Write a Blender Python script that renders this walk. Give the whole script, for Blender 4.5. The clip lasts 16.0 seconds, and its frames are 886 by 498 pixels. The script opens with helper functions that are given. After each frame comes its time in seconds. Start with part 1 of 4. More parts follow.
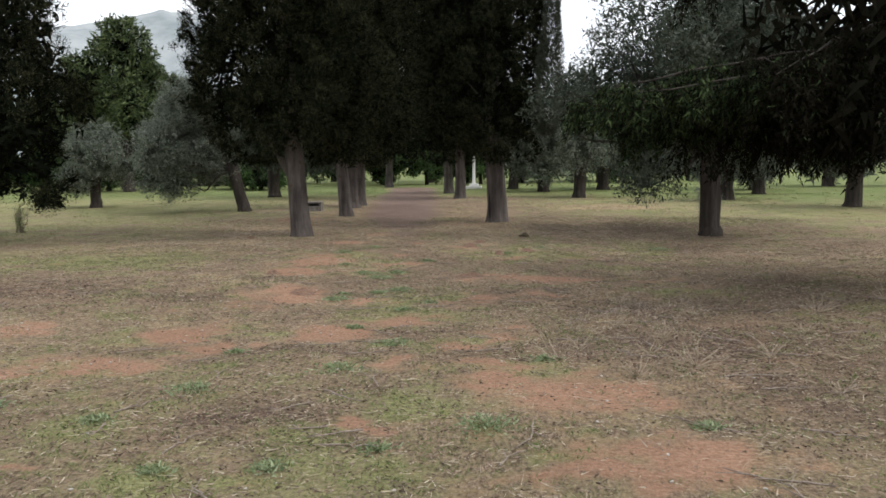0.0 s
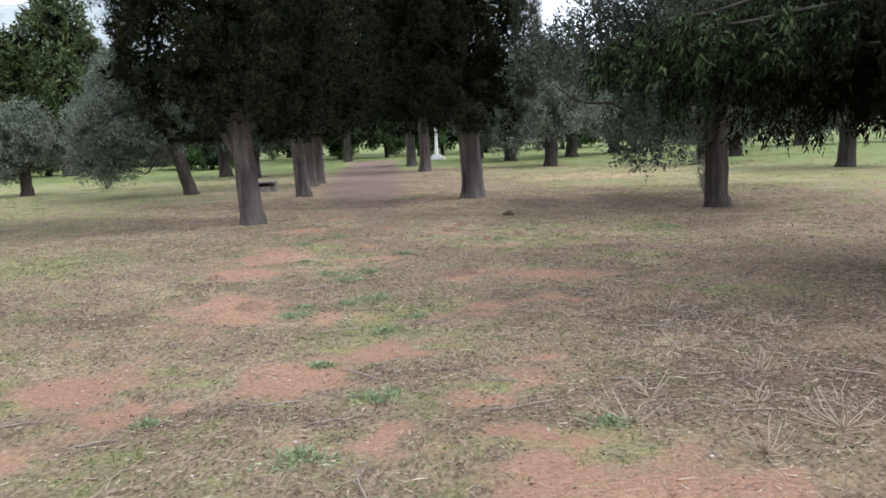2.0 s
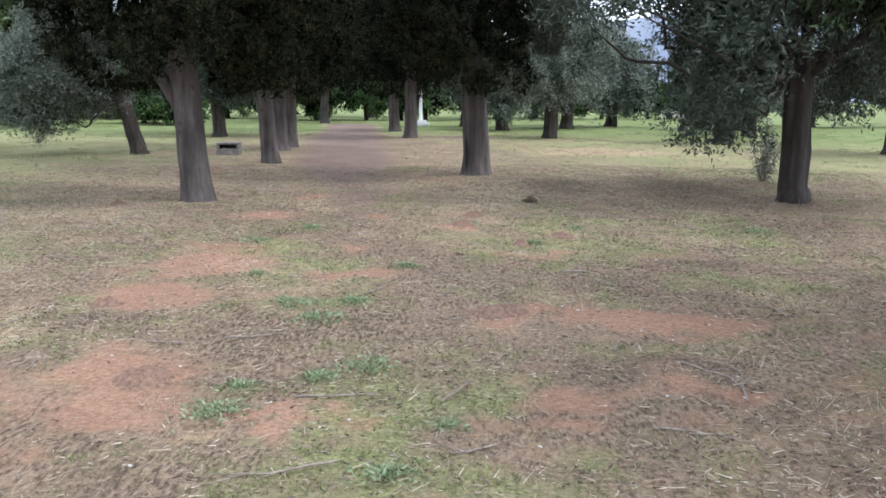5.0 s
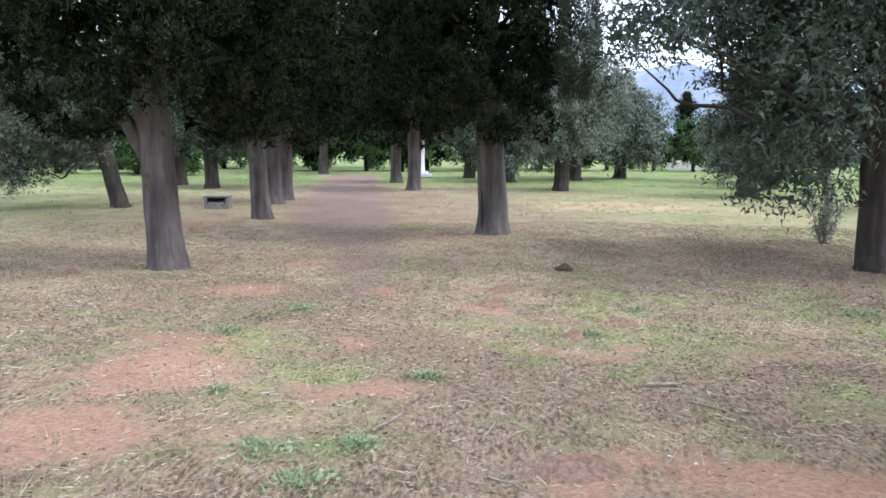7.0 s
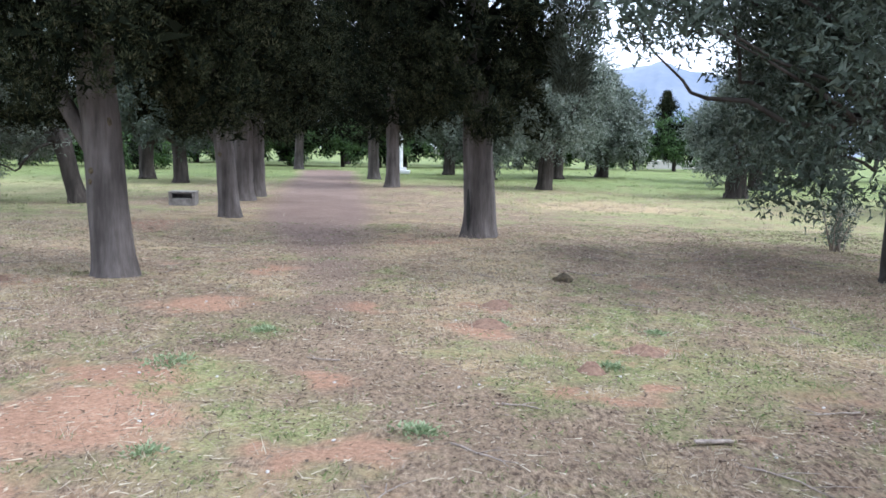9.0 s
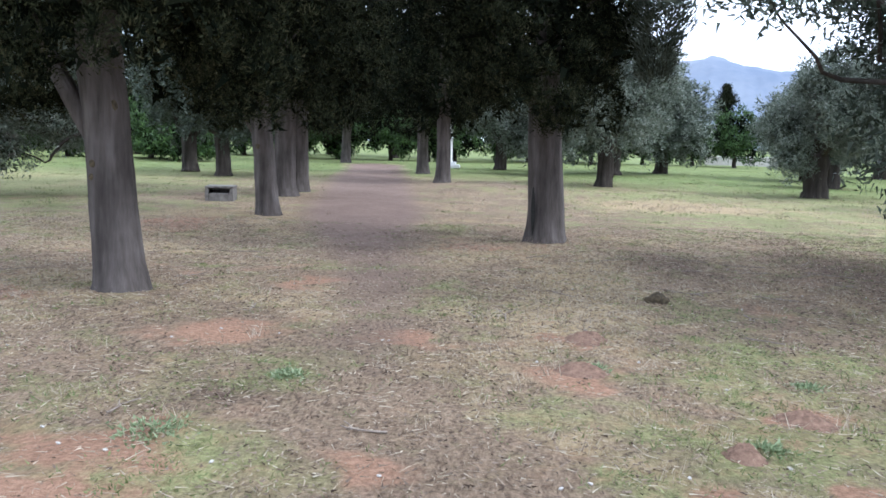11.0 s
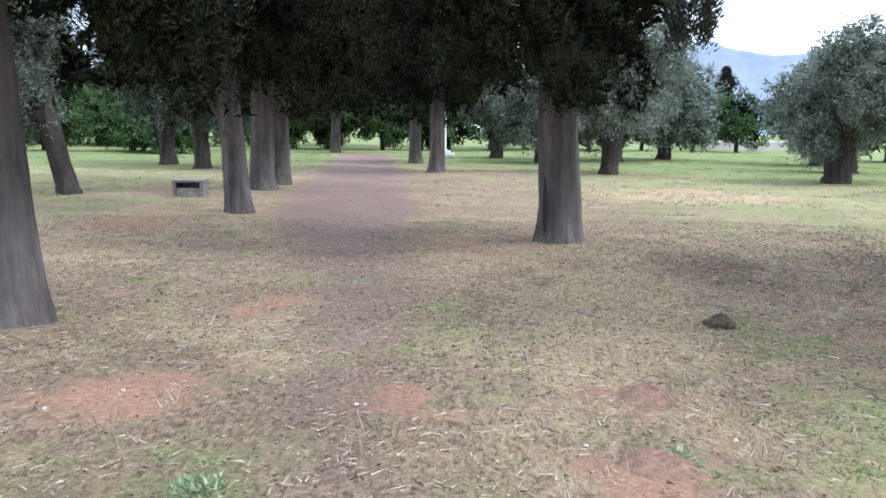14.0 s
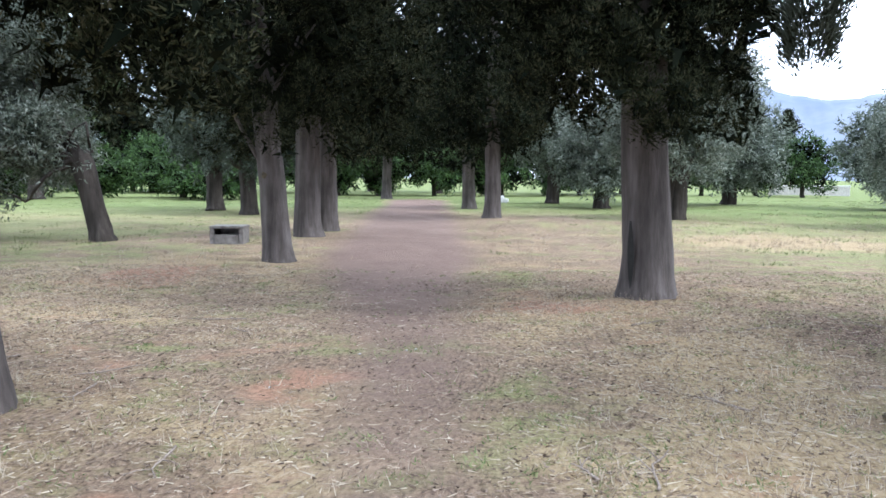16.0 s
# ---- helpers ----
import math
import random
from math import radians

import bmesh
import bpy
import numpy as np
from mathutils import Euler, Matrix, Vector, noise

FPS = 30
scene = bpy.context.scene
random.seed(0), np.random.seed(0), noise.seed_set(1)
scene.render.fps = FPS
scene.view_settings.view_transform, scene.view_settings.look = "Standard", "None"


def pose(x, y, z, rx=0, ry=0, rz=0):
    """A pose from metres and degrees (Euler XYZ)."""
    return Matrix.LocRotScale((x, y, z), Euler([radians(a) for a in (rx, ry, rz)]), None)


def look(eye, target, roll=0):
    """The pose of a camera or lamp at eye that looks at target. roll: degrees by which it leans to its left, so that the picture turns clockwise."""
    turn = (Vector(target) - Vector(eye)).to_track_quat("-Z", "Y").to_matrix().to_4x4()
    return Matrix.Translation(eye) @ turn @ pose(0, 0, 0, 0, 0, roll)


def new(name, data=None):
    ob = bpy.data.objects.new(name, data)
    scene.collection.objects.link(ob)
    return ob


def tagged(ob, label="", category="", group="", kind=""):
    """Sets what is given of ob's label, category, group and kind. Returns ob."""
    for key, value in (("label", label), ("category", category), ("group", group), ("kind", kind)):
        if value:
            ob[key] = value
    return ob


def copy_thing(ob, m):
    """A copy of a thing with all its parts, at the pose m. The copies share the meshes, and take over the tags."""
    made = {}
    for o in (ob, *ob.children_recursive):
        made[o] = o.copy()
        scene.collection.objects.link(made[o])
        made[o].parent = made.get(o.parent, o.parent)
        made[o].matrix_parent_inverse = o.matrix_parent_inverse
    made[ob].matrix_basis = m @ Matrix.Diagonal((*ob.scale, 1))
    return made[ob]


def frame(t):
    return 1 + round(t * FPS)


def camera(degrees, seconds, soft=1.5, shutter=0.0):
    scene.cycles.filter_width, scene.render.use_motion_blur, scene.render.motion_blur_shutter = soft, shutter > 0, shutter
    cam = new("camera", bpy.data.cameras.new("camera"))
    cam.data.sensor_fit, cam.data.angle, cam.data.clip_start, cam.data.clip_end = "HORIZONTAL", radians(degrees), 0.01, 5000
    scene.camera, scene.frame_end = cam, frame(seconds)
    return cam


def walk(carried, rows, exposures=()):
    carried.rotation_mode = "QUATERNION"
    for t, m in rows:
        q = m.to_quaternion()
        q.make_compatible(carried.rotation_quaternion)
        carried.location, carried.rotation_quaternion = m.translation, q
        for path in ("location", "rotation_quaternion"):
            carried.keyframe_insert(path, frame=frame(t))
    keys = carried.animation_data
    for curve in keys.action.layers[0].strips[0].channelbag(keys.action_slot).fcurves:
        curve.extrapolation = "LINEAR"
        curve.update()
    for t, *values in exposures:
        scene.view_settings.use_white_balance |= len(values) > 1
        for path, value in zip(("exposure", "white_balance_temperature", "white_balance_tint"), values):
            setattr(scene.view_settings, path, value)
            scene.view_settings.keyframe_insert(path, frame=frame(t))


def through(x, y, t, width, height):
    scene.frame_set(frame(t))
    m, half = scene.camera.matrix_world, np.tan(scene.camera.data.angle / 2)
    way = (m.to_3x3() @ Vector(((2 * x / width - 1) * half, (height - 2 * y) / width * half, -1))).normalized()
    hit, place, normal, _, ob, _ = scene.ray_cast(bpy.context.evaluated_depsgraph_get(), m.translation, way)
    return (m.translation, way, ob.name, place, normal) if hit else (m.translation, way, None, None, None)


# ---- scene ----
cam = camera(55.0, 16.0, soft=1.6)

PATH = [
    (0, (2.211, -1.766, 1.625), (1.994, 0.212, 1.43), -0.5),
    (0.5, (2.075, -1.156, 1.611), (1.897, 0.82, 1.359), -0.4),
    (1, (1.944, -0.633, 1.63), (1.79, 1.342, 1.353), -0.7),
    (1.5, (1.809, -0.014, 1.647), (1.664, 1.962, 1.372), -1.8),
    (2, (1.674, 0.679, 1.637), (1.548, 2.657, 1.372), -2.4),
    (2.5, (1.525, 1.354, 1.627), (1.441, 3.335, 1.365), -1.9),
    (3, (1.413, 1.926, 1.613), (1.373, 3.9, 1.291), -1.1),
    (3.2, (1.363, 2.179, 1.602), (1.342, 4.158, 1.314), -0.5),
    (5.3, (0.951, 4.955, 1.532), (0.872, 6.923, 1.185), 0.4),
    (5.5, (0.917, 5.245, 1.518), (0.826, 7.218, 1.205), 0.5),
    (6, (0.823, 5.843, 1.5), (0.728, 7.825, 1.248), 0.8),
    (6.5, (0.743, 6.292, 1.508), (0.666, 8.276, 1.269), 0.7),
    (7, (0.677, 6.686, 1.534), (0.616, 8.672, 1.306), 0.4),
    (7.5, (0.613, 7.13, 1.552), (0.573, 9.114, 1.303), 0.5),
    (8, (0.588, 7.474, 1.533), (0.564, 9.457, 1.269), 0.8),
    (8.2, (0.58, 7.574, 1.525), (0.564, 9.563, 1.32), 0.8),
    (10.3, (0.407, 8.742, 1.505), (0.399, 10.72, 1.207), 1.6),
    (10.5, (0.381, 8.955, 1.5), (0.354, 10.935, 1.218), 1.6),
    (11, (0.308, 9.607, 1.48), (0.195, 11.588, 1.229), 1.5),
    (11.5, (0.296, 10.246, 1.422), (0.048, 12.219, 1.204), 0.9),
    (12, (0.273, 10.517, 1.418), (-0.032, 12.481, 1.193), 0.8),
    (12.5, (0.225, 10.714, 1.394), (-0.097, 12.673, 1.152), 0.6),
    (13, (0.213, 10.921, 1.396), (-0.144, 12.872, 1.134), 0.5),
    (13.5, (0.165, 11.116, 1.424), (-0.207, 13.061, 1.145), 0.1),
    (14, (0.175, 11.559, 1.407), (0.075, 13.537, 1.131), 0.7),
    (14.5, (0.126, 11.964, 1.396), (0.107, 13.947, 1.133), 1.2),
    (15, (0.038, 12.451, 1.352), (-0.093, 14.433, 1.123), 0.8),
    (15.5, (-0.029, 12.872, 1.33), (-0.216, 14.853, 1.129), 0.5),
    (16, (-0.076, 13.121, 1.288), (-0.296, 15.102, 1.12), 0.4),
]
EXPOSURES = [(0, 0.23, 6450, 9.5), (1, 0.6, 6100, 9.5), (2.5, 0.76, 5900, 10.5), (5.5, 1.02, 5640, 10), (6.5, 1.2, 5600, 10), (8.2, 1.25, 5480, 9.5), (10.5, 1.05, 5400, 9.5), (11, 1.03, 5400, 9.5), (12, 1.24, 5450, 9.5), (13, 1.36, 5450, 9.5), (14, 1.31, 5450, 9.5), (15, 0.86, 5480, 9.5), (15.5, 1.12, 5450, 9.5), (16, 1.38, 5450, 9.5)]
walk(cam, [(t, look(eye, target, roll)) for t, eye, target, roll in PATH], EXPOSURES)

# ---- world and sun ----
world = bpy.data.worlds.new("overcast_sky")
scene.world = world
world.use_nodes = True
wn, wl = world.node_tree.nodes, world.node_tree.links
sky = wn.new("ShaderNodeTexSky")
sky.sky_type, sky.sun_disc = "NISHITA", False
sky.sun_elevation, sky.sun_rotation = radians(48), radians(70)
sky.dust_density = 3.0
cloud = wn.new("ShaderNodeTexNoise")
cloud.inputs["Scale"].default_value, cloud.inputs["Detail"].default_value = 2.2, 5
cloud_range = wn.new("ShaderNodeMapRange")
cloud_range.inputs[1].default_value, cloud_range.inputs[2].default_value = 0.35, 0.6
cloud_range.inputs[3].default_value, cloud_range.inputs[4].default_value = 0.72, 1.0
wl.new(cloud.outputs["Fac"], cloud_range.inputs[0])
cover = wn.new("ShaderNodeMix")
cover.data_type = "RGBA"
wl.new(cloud_range.outputs[0], cover.inputs[0])
wl.new(sky.outputs[0], cover.inputs[6])
cover.inputs[7].default_value = (11.0, 11.3, 11.9, 1)
wl.new(cover.outputs[2], wn["Background"].inputs[0])
wn["Background"].inputs[1].default_value = 0.105
sun_data = bpy.data.lights.new("sun", "SUN")
sun_data.energy, sun_data.angle, sun_data.color = 1.3, radians(16), (1.0, 0.95, 0.88)
sun = new("sun", sun_data)
sun.matrix_world = look((20, 8, 25), (0, 12, 0))


# ---- materials ----
def material(name, rough=0.8):
    m = bpy.data.materials.new(name)
    m.use_nodes = True
    b = m.node_tree.nodes["Principled BSDF"]
    b.inputs["Roughness"].default_value = rough
    b.inputs["Specular IOR Level"].default_value = 0.25
    return m, m.node_tree.nodes, m.node_tree.links, b


def ramp(n, stops):
    r = n.new("ShaderNodeValToRGB")
    e = r.color_ramp.elements
    while len(e) < len(stops):
        e.new(0.5)
    for el, (p, c) in zip(e, stops):
        el.position, el.color = p, (*c, 1)
    return r


def noise_tex(n, l, scale, detail=4, rough=0.6, stretch=None, source="Object"):
    t = n.new("ShaderNodeTexNoise")
    t.inputs["Scale"].default_value, t.inputs["Detail"].default_value, t.inputs["Roughness"].default_value = scale, detail, rough
    c = n.new("ShaderNodeTexCoord")
    if stretch:
        mp = n.new("ShaderNodeMapping")
        mp.inputs["Scale"].default_value = stretch
        l.new(c.outputs[source], mp.inputs[0])
        l.new(mp.outputs[0], t.inputs["Vector"])
    else:
        l.new(c.outputs[source], t.inputs["Vector"])
    return t


def bump(n, l, b, height, strength, distance):
    k = n.new("ShaderNodeBump")
    k.inputs["Strength"].default_value, k.inputs["Distance"].default_value = strength, distance
    l.new(height, k.inputs["Height"])
    l.new(k.outputs[0], b.inputs["Normal"])


def mix(n, l, fac, a, b, mode="MIX"):
    m = n.new("ShaderNodeMix")
    m.data_type, m.blend_type = "RGBA", mode
    for socket, v in ((m.inputs[0], fac), (m.inputs[6], a), (m.inputs[7], b)):
        if isinstance(v, bpy.types.NodeSocket):
            l.new(v, socket)
        else:
            socket.default_value = v if isinstance(v, float) else (*v, 1)
    return m.outputs[2]


def leaf_material(name, stops, patch=0.5, rough=0.55, through=0.2, clump=3.0, gloss=0.2):
    """Leaves that differ one by one, in clumps of lighter and darker growth, and let some light through."""
    m, n, l, b = material(name, rough)
    b.inputs["Specular IOR Level"].default_value = gloss
    g = n.new("ShaderNodeNewGeometry")
    t = noise_tex(n, l, clump, 3)
    add = n.new("ShaderNodeMath")
    add.operation = "MULTIPLY_ADD"
    l.new(t.outputs["Fac"], add.inputs[0])
    add.inputs[1].default_value = patch
    half = n.new("ShaderNodeMath")
    half.operation = "MULTIPLY"
    half.inputs[1].default_value = 1 - patch
    l.new(g.outputs["Random Per Island"], half.inputs[0])
    l.new(half.outputs[0], add.inputs[2])
    r = ramp(n, stops)
    l.new(add.outputs[0], r.inputs[0])
    l.new(r.outputs[0], b.inputs["Base Color"])
    tr = n.new("ShaderNodeBsdfTranslucent")
    l.new(r.outputs[0], tr.inputs[0])
    ms = n.new("ShaderNodeMixShader")
    ms.inputs[0].default_value = through
    l.new(b.outputs[0], ms.inputs[1])
    l.new(tr.outputs[0], ms.inputs[2])
    l.new(ms.outputs[0], n["Material Output"].inputs[0])
    return m


def bark_material(name, dark, mid, light, scale=9.0):
    m, n, l, b = material(name, 0.9)
    t = noise_tex(n, l, scale, 7, 0.65, (1, 1, 0.13))
    big = noise_tex(n, l, 1.4, 3)
    r = ramp(n, [(0.28, dark), (0.5, mid), (0.72, light)])
    l.new(t.outputs["Fac"], r.inputs[0])
    r2 = ramp(n, [(0.3, (0.62, 0.6, 0.58)), (0.7, (1.1, 1.07, 1.05))])
    l.new(big.outputs["Fac"], r2.inputs[0])
    l.new(mix(n, l, 1.0, r.outputs[0], r2.outputs[0], "MULTIPLY"), b.inputs["Base Color"])
    bump(n, l, b, t.outputs["Fac"], 0.9, 0.035)
    return m


def plain(name, c1, c2, scale=14.0, rough=0.8, relief=0.4):
    m, n, l, b = material(name, rough)
    t = noise_tex(n, l, scale, 6, 0.65)
    r = ramp(n, [(0.3, c1), (0.7, c2)])
    l.new(t.outputs["Fac"], r.inputs[0])
    l.new(r.outputs[0], b.inputs["Base Color"])
    bump(n, l, b, t.outputs["Fac"], relief, 0.01)
    return m


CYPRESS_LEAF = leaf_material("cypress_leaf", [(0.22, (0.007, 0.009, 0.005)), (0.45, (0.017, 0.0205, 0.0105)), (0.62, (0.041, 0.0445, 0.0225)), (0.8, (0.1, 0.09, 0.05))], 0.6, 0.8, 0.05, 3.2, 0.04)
# near-black copy of the foliage colour that paints the shade inside crowns
CYPRESS_INNER_SHADE = leaf_material("cypress_inner_shade", [(0.2, (0.004, 0.006, 0.004)), (0.8, (0.012, 0.014, 0.008))], 0.5, 0.9, 0.0, 3.0, 0.02)
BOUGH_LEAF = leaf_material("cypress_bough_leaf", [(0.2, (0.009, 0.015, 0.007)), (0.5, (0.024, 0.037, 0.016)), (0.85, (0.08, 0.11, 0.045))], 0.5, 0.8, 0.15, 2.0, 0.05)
CURTAIN_AND_SHADE = leaf_material("cypress_hanging_twig_and_shade", [(0.2, (0.005, 0.005, 0.0035)), (0.55, (0.01, 0.0095, 0.006)), (0.9, (0.028, 0.025, 0.016))], 0.5, 0.9, 0.0, 3.0, 0.03)
PALE_SPRAY = leaf_material("cypress_pale_spray", [(0.2, (0.024, 0.028, 0.019)), (0.5, (0.06, 0.068, 0.049)), (0.85, (0.135, 0.142, 0.108))], 0.5, 0.8, 0.1, 3.0, 0.05)
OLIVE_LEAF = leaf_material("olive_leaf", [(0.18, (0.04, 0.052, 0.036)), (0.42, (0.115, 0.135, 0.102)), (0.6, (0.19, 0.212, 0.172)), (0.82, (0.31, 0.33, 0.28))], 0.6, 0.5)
OLIVE_DARK_AND_SHADE = leaf_material("olive_leaf_dark_and_shade", [(0.15, (0.022, 0.031, 0.019)), (0.42, (0.04, 0.052, 0.035)), (0.62, (0.07, 0.086, 0.062)), (0.85, (0.15, 0.17, 0.135))], 0.55, 0.5)
PINE_LEAF = leaf_material("pine_needle", [(0.2, (0.018, 0.03, 0.013)), (0.5, (0.06, 0.088, 0.034)), (0.85, (0.16, 0.19, 0.075))])
SHRUB_LEAF = leaf_material("shrub_leaf", [(0.2, (0.018, 0.034, 0.012)), (0.5, (0.04, 0.075, 0.022)), (0.85, (0.11, 0.18, 0.05))])
GRASS_LEAF = leaf_material("grass_blade", [(0.2, (0.1, 0.135, 0.05)), (0.5, (0.18, 0.215, 0.085)), (0.8, (0.3, 0.31, 0.15))], 0.5, 0.7)
WEED_LEAF = leaf_material("weed_leaf", [(0.2, (0.13, 0.175, 0.085)), (0.5, (0.23, 0.285, 0.15)), (0.85, (0.36, 0.41, 0.25))], 0.3, 0.6)
STRAW = leaf_material("dry_straw", [(0.15, (0.16, 0.12, 0.09)), (0.45, (0.32, 0.25, 0.18)), (0.7, (0.46, 0.39, 0.29)), (0.92, (0.58, 0.51, 0.4))], 0.25, 0.8, 0.1)
LITTER_MAT = leaf_material("dead_leaf", [(0.2, (0.085, 0.06, 0.045)), (0.5, (0.17, 0.128, 0.096)), (0.85, (0.3, 0.235, 0.18))], 0.3, 0.8, 0.1)
CYPRESS_BARK = bark_material("cypress_bark", (0.046, 0.039, 0.036), (0.098, 0.085, 0.079), (0.165, 0.147, 0.139))
OLIVE_BARK = bark_material("olive_bark", (0.018, 0.015, 0.013), (0.05, 0.042, 0.036), (0.1, 0.086, 0.075), 6.0)
TWIG_MAT = plain("dry_twig", (0.13, 0.1, 0.08), (0.36, 0.3, 0.25), 30)
STONE_MAT = plain("limestone", (0.36, 0.33, 0.3), (0.6, 0.57, 0.53), 20)
CONCRETE = plain("weathered_concrete", (0.1, 0.09, 0.083), (0.25, 0.227, 0.207), 9)
# near-black colour that stands in for shade inside the box and bark hollow
HOLE_SHADE = plain("painted_hole_shade", (0.015, 0.014, 0.012), (0.03, 0.028, 0.025))
WHITE_PAINT = plain("white_paint", (0.7, 0.69, 0.67), (0.82, 0.81, 0.8), 5, 0.6, 0.1)
CLOD_MAT = plain("red_earth", (0.1, 0.06, 0.042), (0.27, 0.17, 0.12), 30, 0.95, 0.8)
STUMP_MAT = plain("rotten_wood", (0.03, 0.024, 0.016), (0.13, 0.1, 0.06), 18, 0.95, 0.8)
# distance haze is painted into the mountains' base colours, strongest in the blue
FAR_HAZE_BLUE = plain("far_mountain_painted_haze", (0.13, 0.16, 0.222), (0.235, 0.258, 0.3), 0.004, 1.0, 0.0)
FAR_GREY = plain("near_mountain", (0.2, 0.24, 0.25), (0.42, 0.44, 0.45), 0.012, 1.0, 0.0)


def ground_material():
    m, n, l, b = material("olive_grove_ground", 0.95)
    b.inputs["Specular IOR Level"].default_value = 0.1
    a = n.new("ShaderNodeVertexColor")
    a.layer_name = "cover"
    s = n.new("ShaderNodeSeparateColor")
    l.new(a.outputs["Color"], s.inputs[0])
    p = n.new("ShaderNodeVertexColor")
    p.layer_name = "wear"
    sp = n.new("ShaderNodeSeparateColor")
    l.new(p.outputs["Color"], sp.inputs[0])
    fine = noise_tex(n, l, 30, 9, 0.8)
    mid = noise_tex(n, l, 6.5, 12, 0.8)
    wide = noise_tex(n, l, 0.55, 5, 0.65)
    strand = noise_tex(n, l, 40, 6, 0.75, (1, 0.35, 1))
    cross = noise_tex(n, l, 46, 6, 0.75, (0.3, 1, 1))

    def edge(mask, tex, lo, hi):
        add = n.new("ShaderNodeMath")
        l.new(mask, add.inputs[0])
        l.new(tex.outputs["Fac"], add.inputs[1])
        r = n.new("ShaderNodeMapRange")
        r.inputs[1].default_value, r.inputs[2].default_value = lo, hi
        l.new(add.outputs[0], r.inputs[0])
        return r.outputs[0]

    def tone(tex, c1, c2, lo=0.32, hi=0.68):
        r = ramp(n, [(lo, c1), (hi, c2)])
        l.new(tex.outputs["Fac"], r.inputs[0])
        return r.outputs[0]

    base = mix(n, l, edge(sp.outputs[1], wide, 0.4, 0.8), tone(strand, (0.09, 0.062, 0.044), (0.39, 0.295, 0.21), 0.4, 0.62), tone(fine, (0.11, 0.074, 0.052), (0.38, 0.28, 0.198), 0.4, 0.6))
    soil = tone(fine, (0.2, 0.113, 0.074), (0.47, 0.293, 0.202), 0.34, 0.66)
    green = tone(fine, (0.125, 0.13, 0.055), (0.35, 0.345, 0.17), 0.38, 0.62)
    straw = tone(strand, (0.24, 0.17, 0.095), (0.5, 0.4, 0.25))
    litter = tone(fine, (0.06, 0.042, 0.033), (0.25, 0.175, 0.137), 0.36, 0.64)
    path = tone(fine, (0.15, 0.105, 0.088), (0.275, 0.2, 0.166), 0.3, 0.7)
    c = mix(n, l, edge(s.outputs[1], mid, 0.52, 0.86), base, green)
    c = mix(n, l, edge(sp.outputs[2], mid, 0.7, 1.25), c, tone(fine, (0.09, 0.122, 0.042), (0.22, 0.27, 0.1), 0.36, 0.64))
    c = mix(n, l, edge(s.outputs[2], mid, 0.6, 1.0), c, straw)
    c = mix(n, l, edge(sp.outputs[1], mid, 0.6, 1.1), c, litter)
    c = mix(n, l, edge(s.outputs[0], mid, 0.58, 0.93), c, soil)
    c = mix(n, l, edge(sp.outputs[0], mid, 0.8, 1.15), c, path)
    # loose bits of straw, bark and dark crumbs over everything
    flecks = ramp(n, [(0.6, (0, 0, 0)), (0.68, (1, 1, 1))])
    l.new(cross.outputs["Fac"], flecks.inputs[0])
    c = mix(n, l, flecks.outputs[0], c, tone(fine, (0.3, 0.24, 0.18), (0.52, 0.45, 0.36)))
    crumbs = ramp(n, [(0.3, (1, 1, 1)), (0.4, (0, 0, 0))])
    l.new(strand.outputs["Fac"], crumbs.inputs[0])
    c = mix(n, l, crumbs.outputs[0], c, tone(fine, (0.07, 0.052, 0.04), (0.16, 0.118, 0.088)))
    r2 = ramp(n, [(0.25, (0.78, 0.76, 0.74)), (0.75, (1.15, 1.15, 1.12))])
    l.new(wide.outputs["Fac"], r2.inputs[0])
    l.new(mix(n, l, 1.0, c, r2.outputs[0], "MULTIPLY"), b.inputs["Base Color"])
    both = n.new("ShaderNodeMath")
    l.new(mid.outputs["Fac"], both.inputs[0])
    l.new(strand.outputs["Fac"], both.inputs[1])
    bump(n, l, b, both.outputs[0], 0.8, 0.032)
    return m


GROUND = ground_material()


# ---- mesh helpers ----
def link_mesh(name, verts, faces, mat, parent=None, label="", smooth=False, second=None, second_from=0):
    """A mesh from arrays: verts n x 3, faces m x k; faces from second_from on take the second material."""
    me = bpy.data.meshes.new(name)
    v, f = np.asarray(verts, dtype=np.float32), np.asarray(faces, dtype=np.int32)
    me.vertices.add(len(v))
    me.vertices.foreach_set("co", v.ravel())
    me.loops.add(f.size)
    me.loops.foreach_set("vertex_index", f.ravel())
    me.polygons.add(len(f))
    me.polygons.foreach_set("loop_start", np.arange(0, f.size, f.shape[1], dtype=np.int32))
    me.materials.append(mat)
    if second:
        me.materials.append(second)
        me.polygons.foreach_set("material_index", (np.arange(len(f)) >= second_from).astype(np.int32))
    me.update(calc_edges=True)
    if smooth:
        me.shade_smooth()
    ob = new(name, me)
    if parent:
        ob.parent = parent
    if label:
        tagged(ob, label)
    return ob


def joined(sets):
    """Several (verts, faces) as one."""
    n, vs, fs = 0, [], []
    for v, f in sets:
        vs.append(v), fs.append(f + n)
        n += len(v)
    return np.concatenate(vs), np.concatenate(fs)


def part(name, bm, mat, parent, label=""):
    me = bpy.data.meshes.new(name)
    bm.to_mesh(me)
    bm.free()
    me.materials.append(mat)
    ob = new(name, me)
    ob.parent = parent
    return tagged(ob, label)


def unit(v):
    return v / np.maximum(np.linalg.norm(v, axis=-1, keepdims=True), 1e-6)


